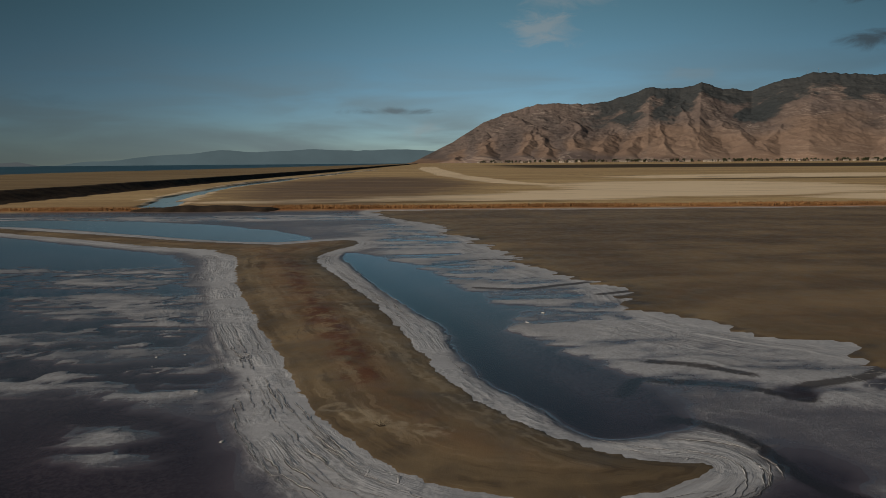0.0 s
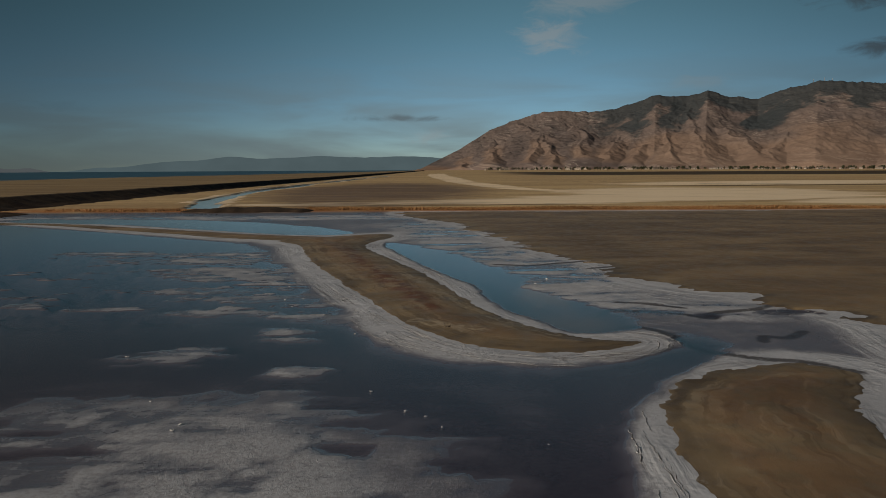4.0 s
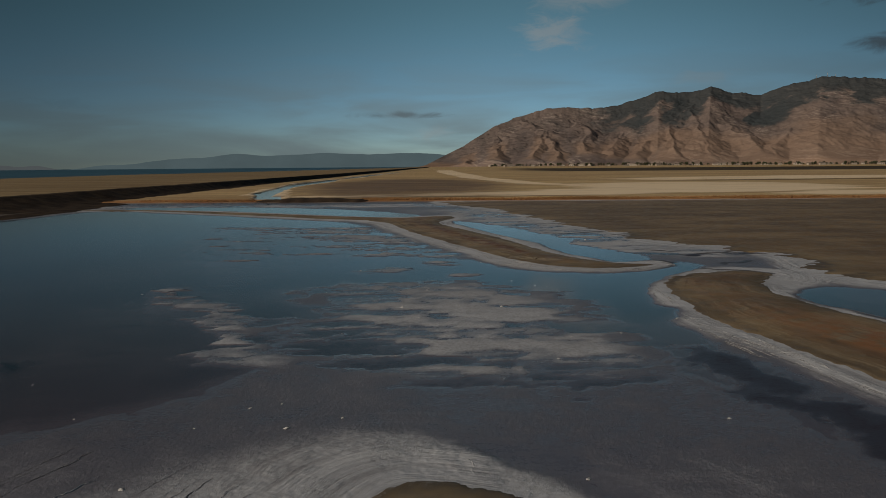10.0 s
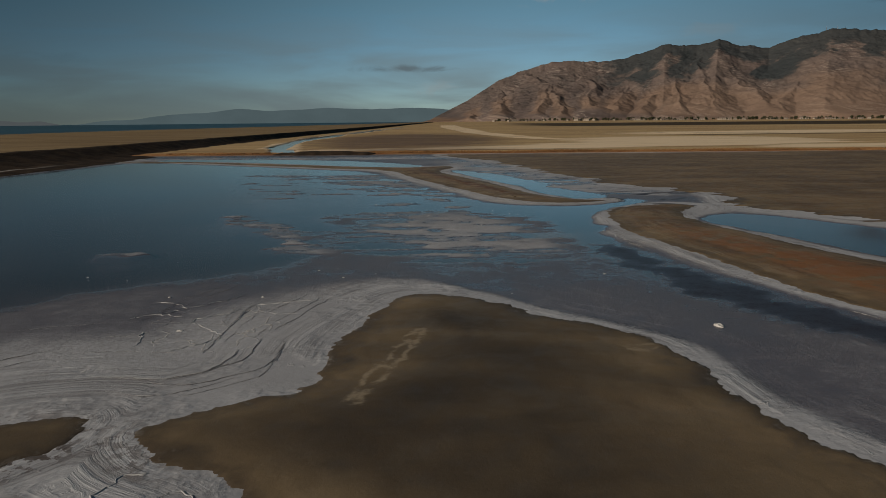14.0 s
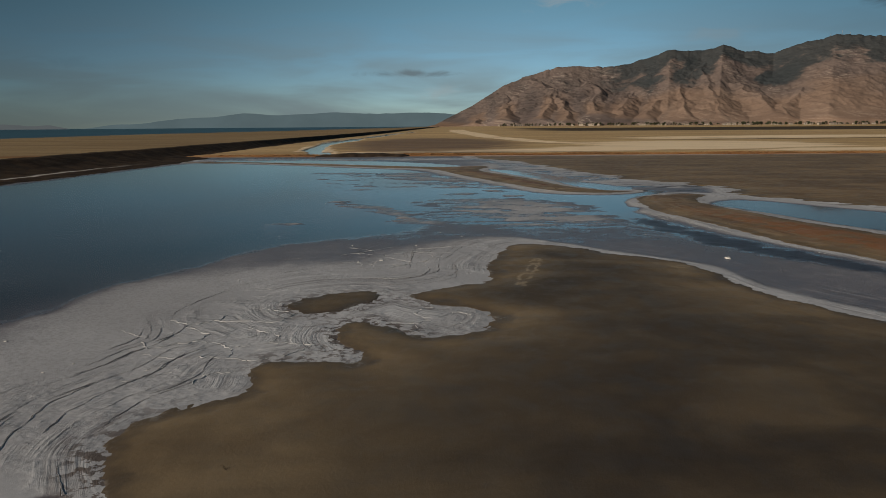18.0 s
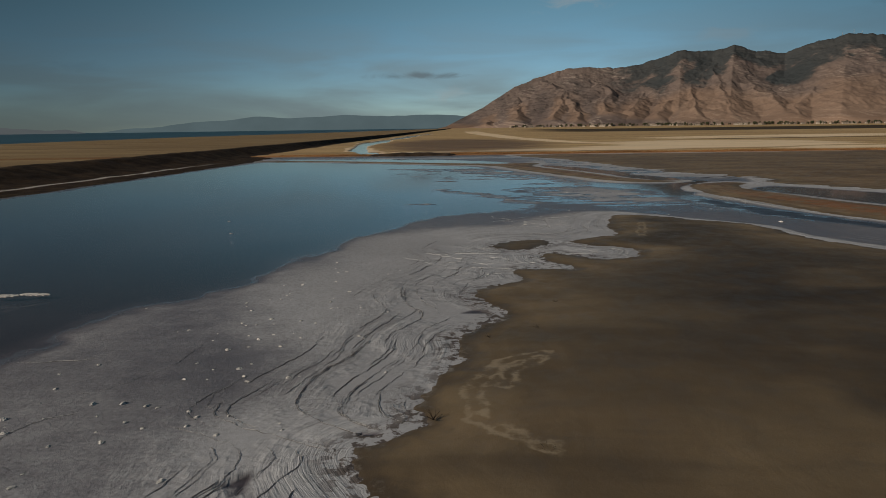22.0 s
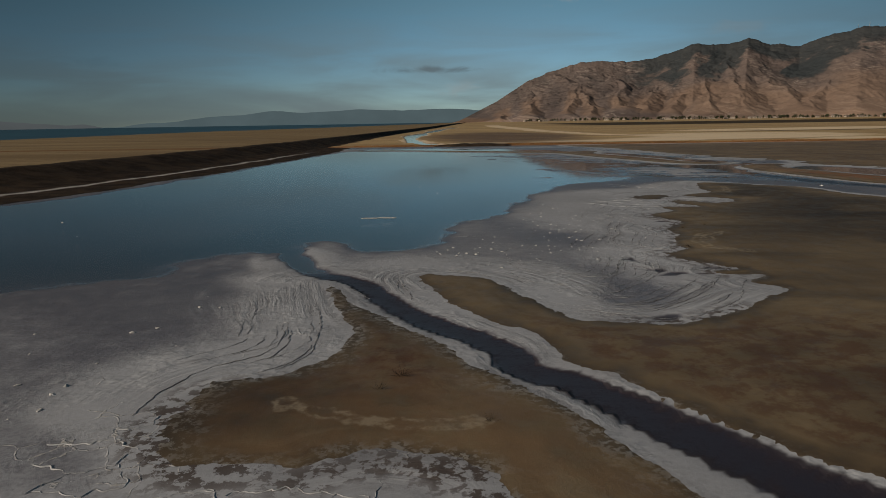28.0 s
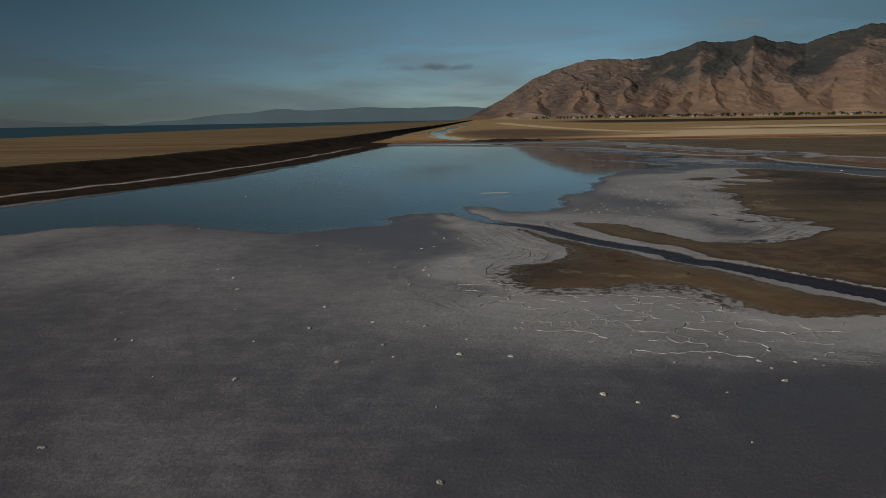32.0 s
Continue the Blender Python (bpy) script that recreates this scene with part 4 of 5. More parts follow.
def crack_field(rng, box, bundles, many, long, wide):
    step = 0.5
    gx, gy = np.arange(box[0], box[2], step), np.arange(box[1], box[3], step)
    xx, yy = np.meshgrid(gx, gy, indexing="ij")
    flow = np.clip(shore_distance(xx.ravel(), yy.ravel()), -3, 30).reshape(xx.shape)
    bay = line_distance(xx.ravel(), yy.ravel(), np.array([(-46, -100), (-41, -101.5), (-37, -102), (-33, -99), (-29, -94), (-27, -87)]), False).reshape(xx.shape)
    inner = smooth(-79, -84, yy) * smooth(-47, -44, xx) * smooth(-101, -100, yy)
    south = smooth(0, -20, yy)
    flow = flow * (1 - inner) + bay * inner + 3.0 * south * fbm(xx, yy, 14.0, 3, 41.0) + 0.5 * fbm(xx, yy, 3.0, 2, 6.0)
    for _ in range(3):
        flow[1:-1, 1:-1] = (flow[1:-1, 1:-1] + flow[:-2, 1:-1] + flow[2:, 1:-1] + flow[1:-1, :-2] + flow[1:-1, 2:]) / 5
    du, dv = np.gradient(flow, step)

    def along(px, py):
        i, j = min(max(int((px - box[0]) / step), 0), len(gx) - 1), min(max(int((py - box[1]) / step), 0), len(gy) - 1)
        a, b = -dv[i, j], du[i, j]
        size = math.hypot(a, b) + 1e-6
        return a / size, b / size

    lines = []
    for cx, cy in bundles:
        for _ in range(rng.randrange(*many)):
            spread = 0.5 * (many[1] - many[0]) - 0.5
            px, py = cx + rng.gauss(0, spread), cy + rng.gauss(0, spread)
            ax, ay = along(px, py)
            way = rng.choice((-1, 1))
            ax, ay = ax * way, ay * way
            px, py = px - ax * rng.uniform(0, 2), py - ay * rng.uniform(0, 2)
            line = []
            for _ in range(int(rng.uniform(*long) / 0.12)):
                bx, by = along(px, py)
                if bx * ax + by * ay < 0:
                    bx, by = -bx, -by
                ax, ay = 0.8 * ax + 0.2 * bx, 0.8 * ay + 0.2 * by
                px, py = px + 0.12 * ax, py + 0.12 * ay
                line.append((px, py))
            lines.append(line)
    every = np.concatenate([np.array(line) for line in lines])
    every = every + 0.22 * np.stack([fbm(every[:, 0], every[:, 1], 0.7, 4, 3.0, 0.65), fbm(every[:, 0], every[:, 1], 0.7, 4, 13.0, 0.65)], 1)
    height, shore = crust(every[:, 0], every[:, 1])[:2]
    at = 0
    for line in lines:
        x, y = every[at:at + len(line)].T
        base, clear = height[at:at + len(line)], shore[at:at + len(line)] > 0.3
        at += len(line)
        dry = clear & (base > 0.015)
        last = len(dry) if dry.all() else int(np.argmin(dry))
        if last < 8:
            continue
        crack(x[:last], y[:last], base[:last], rng.uniform(*wide))


def crack(x, y, base, size):
    s = np.concatenate([[0], np.cumsum(np.hypot(np.diff(x), np.diff(y)))])
    tx, ty = np.gradient(x), np.gradient(y)
    step = np.hypot(tx, ty) + 1e-6
    nx, ny = ty / step, -tx / step
    nx, ny = np.where(ny > 0, -nx, nx), -np.abs(ny)
    taper = size * np.sqrt(np.clip(np.minimum(s, s[-1] - s) / 0.9, 0, 1)) * np.clip(0.8 + 1.1 * fbm(x, y, 0.6, 3, 22.0), 0.30, 1.4)

    def strip(offsets, heights, mat, name):
        rows = [np.stack([x + nx * o * taper, y + ny * o * taper, base + h * taper + 0.014 + 0.006 * fbm(x, y, 0.2, 2, o)], 1) for o, h in zip(offsets, heights)]
        return new(name, mesh_of(name, np.stack(rows, 1).reshape(-1, 3), grid_faces(len(x), len(offsets)), mat))
    # the shade inside the crack is a flat dark ribbon laid on the crust
    gap = strip((-0.042, 0.0, 0.042), (0.0, -0.002, 0.0), GAP, "salt_crack")
    tagged(gap, "thin dark open crack in the pale salt crust", "crack", kind="structure")
    strip((-0.095, -0.062, -0.036), (-0.02, 0.030, -0.004), RIDGE, "crust_lip").parent = gap


def drift_distance(x, y):
    d = np.full(x.shape, 9.0)
    for pts in SWIRLS:
        d = np.minimum(d, near_distance(x, y, spline(pts, False), False, 9.0))
    return d


def build_muds():
    def of(key):
        return lambda x, y: near_distance(x, y, MUDS[key], True)
    mud_bank("mud_spit", lambda x, y: np.minimum(near_distance(x, y, MUDS["spit"], True), arm_distance(x, y)), (-100, 16, 14, 120), 0.18,
             "curved olive-brown mud spit with a rusty middle and white salt rims", 0.35,
             rough=0.4, orange=lambda x, y, i: 0.30 * smooth(1.0, 3.5, i), rust=lambda x, y, i: smooth(1.4, 0.3, line_distance(x, y, spline(SPIT_AXIS, False), False) + 0.8 * fbm(x, y, 2.0, 3)))
    def ragged(x, y):
        d = of("east")(x, y)
        return d + np.where(np.abs(d) < 12, 5.0 * fbm(x * 0.35, y, 2.4, 5, 44.0, 0.65), 0)
    mud_bank("mud_flat", ragged, (-18, -34, 150, 142), 0.6, "wide flat of dull olive-brown mud before the reeds", 0.15, combed=0.3,
             wet=lambda x, y, i: 0.08 * smooth(0, 8, i), orange=lambda x, y, i: 0.16 * smooth(1, 5, i))
    mud_bank("mud_bar", of("bar"), (2, -74, 54, 20), 0.2, "golden-brown mud bar with an orange crest beside a pool", 0.35,
             orange=lambda x, y, i: 0.25 * smooth(0.8, 2.0, i) + 0.65 * smooth(2.4, 3.6, i) * smooth(2, -10, y))
    # wet: damp mud in the east, plus painted lens fall-off on tip and middle
    mud_bank("mud_flat", of("south"), (-53, -140, 34, -22), 0.2, "broad dark wet mud flat with pale drift marks", 0.22,
             rust=lambda x, y, i: 0.6 * smooth(0.8, 2.0, i) * smooth(-97, -102, y),
             wet=lambda x, y, i: smooth(0.8, 7, i + 3 * fbm(x, y, 5, 3)) * (0.08 + 0.72 * smooth(-27, -4, x + 0.25 * (y + 70) + 6 * fbm(x, y, 14, 3))) * smooth(-112, -96, y) + 0.10 * smooth(-50, -34, y) * smooth(0.1, 1.5, i) + 0.18 * smooth(-50, -70, y) + 0.12 * smooth(0.8, 3.5, i) * smooth(1.3, 0.3, np.hypot((x + 20) / 12, (y + 63) / 13) + 0.5 * fbm(x, y, 7, 3)), rough=0.9, crumbs=2.0, combed=0.2)
    mud_bank("mud_patch", of("isle"), (-30, -50, -19, -39), 0.2, "small patch of brown mud ringed by salt crust", 0.10, rough=0.8, crumbs=2.0, combed=0.2,
             wet=lambda x, y, i: 0.4 + 0 * x)
    mud_bank("mud_bar", of("stream"), (-60, -125, -33, -89), 0.2, "low brown mud bar beside the narrow stream", 0.22,
             rust=lambda x, y, i: 0.8 * smooth(0.8, 2.5, i) * smooth(-112, -106, y), orange=lambda x, y, i: 0.25 * smooth(0.3, 2.0, i), wet=lambda x, y, i: 0.26 + 0.4 * smooth(-48, -54, x - 0.5 * (y + 106)), rough=1.1, crumbs=3.4, combed=0.5)


def sheet(name, x0, y0, x1, y1, z, mat, label):
    me = mesh_of(name, [(x0, y0, z), (x1, y0, z), (x1, y1, z), (x0, y1, z)], [(0, 1, 2, 3)], mat)
    ob = tagged(new(name, me), label, "water", kind="structure")
    ob.visible_shadow = False


def build_water():
    sheet("water", -132, -145, 60, 141, 0.0, WATER, "still shallow brine mirroring the sky over the salt")
    sheet("canal_water", -135, 150, -40, 950, 0.0, WATER, "narrow canal of still water beyond the reeds")
    sheet("lake_water", -5000, -900, -120, 4850, -0.9, LAKE, "blue strip of open lake on the horizon")


def build_levee():
    """Dark earth bank along the lake: foot, bench, slope, crest and back."""
    ys = np.array(list(np.arange(-150, 170, 1.0)) + growing(170, 1.0, 3000, 1.04))
    across = np.array(list(np.linspace(-0.06, 1.0, 26)) + [1.06, 1.12, 1.2, 1.34, 1.5])
    u, y = (g.ravel() for g in np.meshgrid(across, ys, indexing="ij"))
    foot, top = levee_x(LEVEE_FOOT, y), levee_x(LEVEE_TOP, y)
    x = foot + (top - foot) * u + 1.6 * fbm(y, u * 7, 7.0, 4, 2.0)
    z = np.interp(u, [-0.06, 0.0, 0.10, 0.42, 0.60, 0.94, 1.06, 1.12, 1.34, 1.5], [-0.5, -0.02, 0.12, 0.35, 0.9, 3.0, 3.0, 2.9, 0.5, -0.3])
    z = z + 0.25 * fbm(x, y, 4.0, 4) * smooth(0.05, 0.5, u) + 0.10 * fbm(x, y, 1.2, 3) * smooth(0, 0.2, u)
    strand = smooth(0.035, 0.012, np.abs(u - 0.33 - 0.012 * fbm(y, y * 0, 12.0, 3))) * smooth(110, 60, y)
    me = mesh_of("levee", np.stack([x, y, z], 1), grid_faces(len(across), len(ys))[:, ::-1], LEVEE, values={"strand": strand})
    tagged(new("levee", me), "long dark earth levee with a thin white salt line along its foot", "embankment", kind="structure")


def levee_material():
    m, n = material("levee_earth")
    p = n.add("ShaderNodeTexCoord").outputs["Object"]
    f, g = n.noise(p, 0.25, 6, 0.65), n.noise(p, 2.5, 5, 0.7)
    col = n.mix(n.ramp(f, 0.35, 0.65), (0.022, 0.015, 0.011), (0.060, 0.040, 0.026))
    col = n.mix(n.math("MULTIPLY", n.ramp(g, 0.58, 0.75), 0.5), col, (0.10, 0.07, 0.045))
    s = n.math("MULTIPLY", n.attr("strand"), n.ramp(g, 0.25, 0.5))
    col = n.mix(s, col, (0.60, 0.57, 0.55))
    finish(n, col, 0.95, n.math("ADD", f, n.math("MULTIPLY", g, 0.5)), 0.8, 0.3, 0.1)
    return m


LEVEE = levee_material()
build_ground()
build_muds()
build_ridges()
build_cracks()
build_water()
build_levee()


# ---- mountains ----
# spurs of the range from the crest to the plain: bearing, rise in degrees, distance
SPURS = [
    [(1.0, 1.5, 4350), (1.2, 0.7, 3800), (0.8, 0.25, 3480)],
    [(3.5, 3.2, 4420), (3.7, 1.9, 3950), (3.2, 0.7, 3500)],
    [(5.6, 4.0, 4450), (6.9, 3.0, 4060), (7.0, 1.9, 3760), (6.6, 0.8, 3480)],
    [(6.9, 3.0, 4060), (8.4, 1.5, 3660), (8.8, 0.6, 3450)],
    [(9.3, 4.4, 4500), (10.2, 3.4, 4170), (11.1, 2.5, 3900), (11.3, 1.2, 3560)],
    [(13.4, 4.7, 4500), (13.9, 3.3, 4170), (13.7, 2.2, 3860), (13.0, 0.9, 3520)],
    [(15.9, 5.46, 4500), (16.4, 4.3, 4270), (16.3, 3.6, 4120)],
    [(19.5, 5.72, 4500), (19.1, 4.5, 4220), (17.6, 3.2, 3960), (16.0, 2.0, 3750), (14.7, 0.9, 3520)],
    [(19.1, 4.5, 4220), (21.4, 3.3, 3960), (23.2, 2.2, 3740), (24.6, 1.2, 3520)],
    [(19.1, 4.5, 4220), (19.9, 3.2, 3900), (20.3, 2.3, 3690), (20.6, 1.0, 3480)],
    [(17.6, 3.2, 3960), (17.9, 2.2, 3720), (17.6, 0.9, 3480)],
    [(27.5, 6.0, 4500), (26.9, 4.8, 4260), (26.8, 3.2, 3950), (25.4, 1.5, 3580), (25.1, 0.8, 3460)],
    [(26.8, 3.2, 3950), (28.2, 1.5, 3580), (28.4, 0.8, 3460)],
    [(30.2, 5.8, 4500), (30.5, 4.2, 4160), (30.2, 2.5, 3800), (29.8, 1.2, 3520)],
    [(33.6, 5.9, 4500), (33.8, 3.8, 4060), (33.2, 1.4, 3540)],
    [(38.5, 5.7, 4500), (38.0, 3.4, 4020), (37.2, 1.3, 3540)],
    [(44, 5.0, 4500), (43.4, 3.0, 4020), (42.6, 1.2, 3540)],
    [(51, 4.6, 4500), (50.2, 2.8, 4020), (49.4, 1.2, 3540)],
]


def build_mountain():
    """One long range: a crest by bearing, with spurs that run down to the plain and valleys cut between them."""
    bear = [-3.6, -2.3, 0.8, 3.6, 5.7, 8.3, 11.4, 13.6, 15.3, 16.6, 18.9, 20.4, 21.9, 24.0, 25.9, 28.0, 30.2, 32.5, 36, 42, 50, 60]
    rise = [-0.3, 0.02, 1.42, 3.2, 4.0, 4.63, 4.48, 4.75, 5.2, 5.65, 5.42, 5.90, 5.36, 5.04, 5.72, 6.15, 5.94, 5.7, 6.0, 5.2, 4.6, 4.0]
    az = np.linspace(-3.6, 60, 1050)
    u = np.concatenate([np.linspace(0, 1, 190), np.linspace(1.02, 1.4, 12)])
    a, t = (g.ravel() for g in np.meshgrid(az, u, indexing="ij"))
    ridge_h = 4500 * np.tan(np.radians(np.interp(a, bear, rise))) + 10
    ridge_h = ridge_h + 16 * fbm(a * 40, a * 0, 26.0, 5, 0.0, 0.6) * smooth(-2.5, 3, a) * smooth(0.85, 1.0, t)
    base_r = 3350 + 120 * fbm(a, a * 0, 5.0, 3) + 250 * smooth(6, -2, a)
    r = base_r + (4500 - base_r) * t
    px, py = r * np.sin(np.radians(a)), r * np.cos(np.radians(a))
    loose = smooth(1.0, 0.9, t)
    wx = px + (70 * fbm(px, py, 330, 4, 4.0) + 26 * fbm(px, py, 90, 3, 14.0)) * loose
    wy = py + (70 * fbm(px, py, 330, 4, 24.0) + 26 * fbm(px, py, 90, 3, 34.0)) * loose
    # the crest's own flank, then every spur as a ridge with falling sides
    best = ridge_h - 0.41 * (4500 - r)
    second, near = np.full(px.shape, -400.0), np.abs(4500 - r)
    for spur in SPURS:
        own, off = np.full(px.shape, -400.0), np.full(px.shape, 9e3)
        for (a0, e0, r0), (a1, e1, r1) in zip(spur, spur[1:]):
            x0, y0, x1, y1 = r0 * math.sin(radians(a0)), r0 * math.cos(radians(a0)), r1 * math.sin(radians(a1)), r1 * math.cos(radians(a1))
            z0, z1 = r0 * math.tan(radians(e0)) + 4, r1 * math.tan(radians(e1)) + 4
            dx, dy = x1 - x0, y1 - y0
            k = np.clip(((wx - x0) * dx + (wy - y0) * dy) / (dx * dx + dy * dy), 0, 1)
            d = np.hypot(wx - x0 - k * dx, wy - y0 - k * dy)
            own, off = np.maximum(own, z0 + (z1 - z0) * k - (0.34 + 0.10 * smooth(11, 16, a)) * d), np.minimum(off, d)
        second = np.maximum(second, np.minimum(best, own))
        best, near = np.maximum(best, own), np.minimum(near, off)
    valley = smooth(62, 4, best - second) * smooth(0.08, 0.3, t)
    # small gullies down the flanks
    side, amp, size, total = np.zeros_like(px), 1.0, 120.0, 0.0
    for i in range(4):
        side = side + amp * (1 - np.abs(2 * value_noise(wx / size + 7.7 * i, wy / (size * 1.7) + 3.1 * i) - 1))
        total, amp, size = total + amp, amp * 0.6, size * 0.5
    side = side / total
    z = best + (17 * (side - 0.6) + 12 * fbm(px, py, 60, 4, 0.0, 0.6)) * smooth(15, 110, best) * loose
    fan = 4 + (14 + 30 * smooth(17, 23, a)) * smooth(0, 0.42, t) + 3 * fbm(px, py, 90, 3)
    apron = smooth(-14, 14, fan - z)
    z = np.maximum(z, fan) + 6 * np.exp(-np.abs(z - fan) / 10)
    z = np.minimum(z, ridge_h) * loose + ridge_h * (1 - loose)
    z = np.where(t > 1, ridge_h * (1 - (t - 1) * 0.9), z)
    z = z * smooth(0, 0.03, t) - 4 * (1 - smooth(0, 0.03, t))
    high = z / np.maximum(ridge_h, 40)
    # where valleys and small gullies get their painted shade and scrub
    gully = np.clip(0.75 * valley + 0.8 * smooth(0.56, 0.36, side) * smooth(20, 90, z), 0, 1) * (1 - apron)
    tan_face = np.maximum(apron, 0.6 * smooth(0.52, 0.24, high + 0.25 * fbm(px, py, 200, 4)) * smooth(60, 20, near * smooth(30, 0, a)))
    green = smooth(0.58, 0.84, high + 0.26 * valley - 0.16 * np.exp(-near / 90) * smooth(1.0, 0.85, t) + 0.24 * fbm(px, py, 150, 5, 9.0, 0.6)) * (0.35 + 0.65 * smooth(10, 15, a)) * (1 - apron)
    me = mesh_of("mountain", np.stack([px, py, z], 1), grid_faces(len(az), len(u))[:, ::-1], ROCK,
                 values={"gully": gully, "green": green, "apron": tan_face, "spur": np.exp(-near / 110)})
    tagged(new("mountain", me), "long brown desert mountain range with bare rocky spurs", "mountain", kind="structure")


def build_far_range():
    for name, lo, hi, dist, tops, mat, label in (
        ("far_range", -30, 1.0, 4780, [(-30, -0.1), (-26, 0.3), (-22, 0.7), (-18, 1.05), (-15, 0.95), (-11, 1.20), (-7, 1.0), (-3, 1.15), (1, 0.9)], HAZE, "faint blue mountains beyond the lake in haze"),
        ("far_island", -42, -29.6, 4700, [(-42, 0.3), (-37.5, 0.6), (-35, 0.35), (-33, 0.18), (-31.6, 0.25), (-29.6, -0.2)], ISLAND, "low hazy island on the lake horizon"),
    ):
        az = np.linspace(lo, hi, 160)
        el = np.interp(az, *zip(*tops)) + 0.16 * fbm(az, az * 0, 2.5, 4) * smooth(lo, lo + 2, az) * smooth(hi + 0.5, hi - 1, az)
        u = np.linspace(0, 1, 8)
        a, t = (g.ravel() for g in np.meshgrid(az, u, indexing="ij"))
        r = dist - 120 + 120 * t
        h = np.repeat(4700 * np.tan(np.radians(np.maximum(el, -0.3))) + 10, len(u)) * t - 5
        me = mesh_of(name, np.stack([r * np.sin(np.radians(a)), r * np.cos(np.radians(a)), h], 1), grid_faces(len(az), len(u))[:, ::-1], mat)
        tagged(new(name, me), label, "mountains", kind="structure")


build_mountain()
build_far_range()


# ---- salt lumps ----
def lump_mesh(seed):
    """A crumbled clod of salt, wider than high, with broken corners."""
    rng = random.Random(seed)
    bm = bmesh.new()
    bmesh.ops.create_icosphere(bm, subdivisions=2, radius=1.0)
    off = Vector((rng.uniform(0, 50), rng.uniform(0, 50), 0))
    for v in bm.verts:
        k = 1 + 0.75 * noise.noise(v.co * 1.3 + off) + 0.35 * noise.noise(v.co * 3.4 + off)
        v.co = Vector((v.co.x * k, v.co.y * k * 0.75, max(v.co.z * k * 0.55, -0.15)))
    me = bpy.data.meshes.new("salt_lump")
    bm.to_mesh(me)
    bm.free()
    me.materials.append(LUMP)
    return me


LUMPS = [(-86.6, -91.3), (-72.8, -100.7), (-65.4, -109.0), (-63.3, -109.1), (-62.9, -111.4), (-63.9, -113.9), (-77.6, -109.5), (-74.3, -115.0), (-75.6, -112.1), (-68.0, -119.0),
         (-64.9, -121.8), (-67.9, -122.8), (-62.2, -122.5), (-63.9, -125.2), (-63.2, -126.8), (-60.4, -126.5), (-60.1, -124.5), (-58.2, -126.7), (-65.5, -127.5), (-64.2, -102.1),
         (-63.3, -101.3), (-61.5, -97.5), (-62.7, -97.4), (-76.7, -124.6), (-75.8, -124.7), (-69.2, -129.5), (-55.0, -130.7), (-52.9, -132.5), (-73.3, -135.3), (-60.6, -137.0),
         (-47.9, -129.2), (-48.0, -82.0), (-49.1, -79.6), (-41.4, -79.0), (-39.1, -80.0), (-42.6, -84.9), (-45.2, -81.4), (-41.5, -82.0), (-40.0, -67.4), (-40.6, -72.5),
         (-39.2, -75.0), (-38.6, -55.6), (-45.4, -87.5), (-38.4, -84.5), (-43.5, -78.9), (-46.0, -80.3), (-42.4, -78.8), (-36.8, -61.4)]


def build_lumps():
    kinds = [lump_mesh(i) for i in range(6)]
    rng = random.Random(5)
    group, label = "salt lumps on the flat", "small crumbled lump of white salt on the grey crust"
    spots = [(x, y, 0.26) for x, y in LUMPS] + [(-91.8, -63.3, 0.4), (-56.3, -27.4, 0.3), (-53, -36.4, 0.28), (2.9, -31.5, 0.50), (-23.5, -32.1, 0.36), (-14.5, 1.3, 0.25), (6.6, 44.3, 0.26), (5.2, 41.5, 0.3)]
    for cx, cy, sx, sy, count in ((-44, -80, 4, 2.5, 24), (-40, -70, 2.2, 4.5, 32), (-48.5, -81.5, 1.2, 0.8, 10), (-64, -108, 5, 6, 10), (-66, -124, 9, 6, 12), (-38, -62, 3, 6, 20), (-76, -112, 8, 8, 8), (-34, -72, 3, 6, 10),
                                  (-14, 0, 12, 9, 18), (-18, -22, 8, 5, 14), (-50, -128, 6, 4, 14), (-14, 30, 5, 10, 10), (-92, -78, 5, 6, 8)):
        for _ in range(count):
            spots.append((rng.gauss(cx, sx), rng.gauss(cy, sy), rng.uniform(0.06, 0.17)))
    xs, ys = np.array([s[0] for s in spots]), np.array([s[1] for s in spots])
    z, shore = crust(xs, ys)[:2]
    for (x, y, r), h, d in zip(spots, z, shore):
        r = r * (0.5 if r > 0.18 else 0.7)
        if d < 0.5:
            continue
        ob = new("salt_lump", kinds[rng.randrange(6)])
        ob.matrix_world = pose(x, y, max(h, -0.03), 0, 0, rng.uniform(0, 360)) @ Matrix.Diagonal((r, r, r * rng.uniform(0.6, 1.0), 1))
        tagged(ob, label, "salt lump", group)


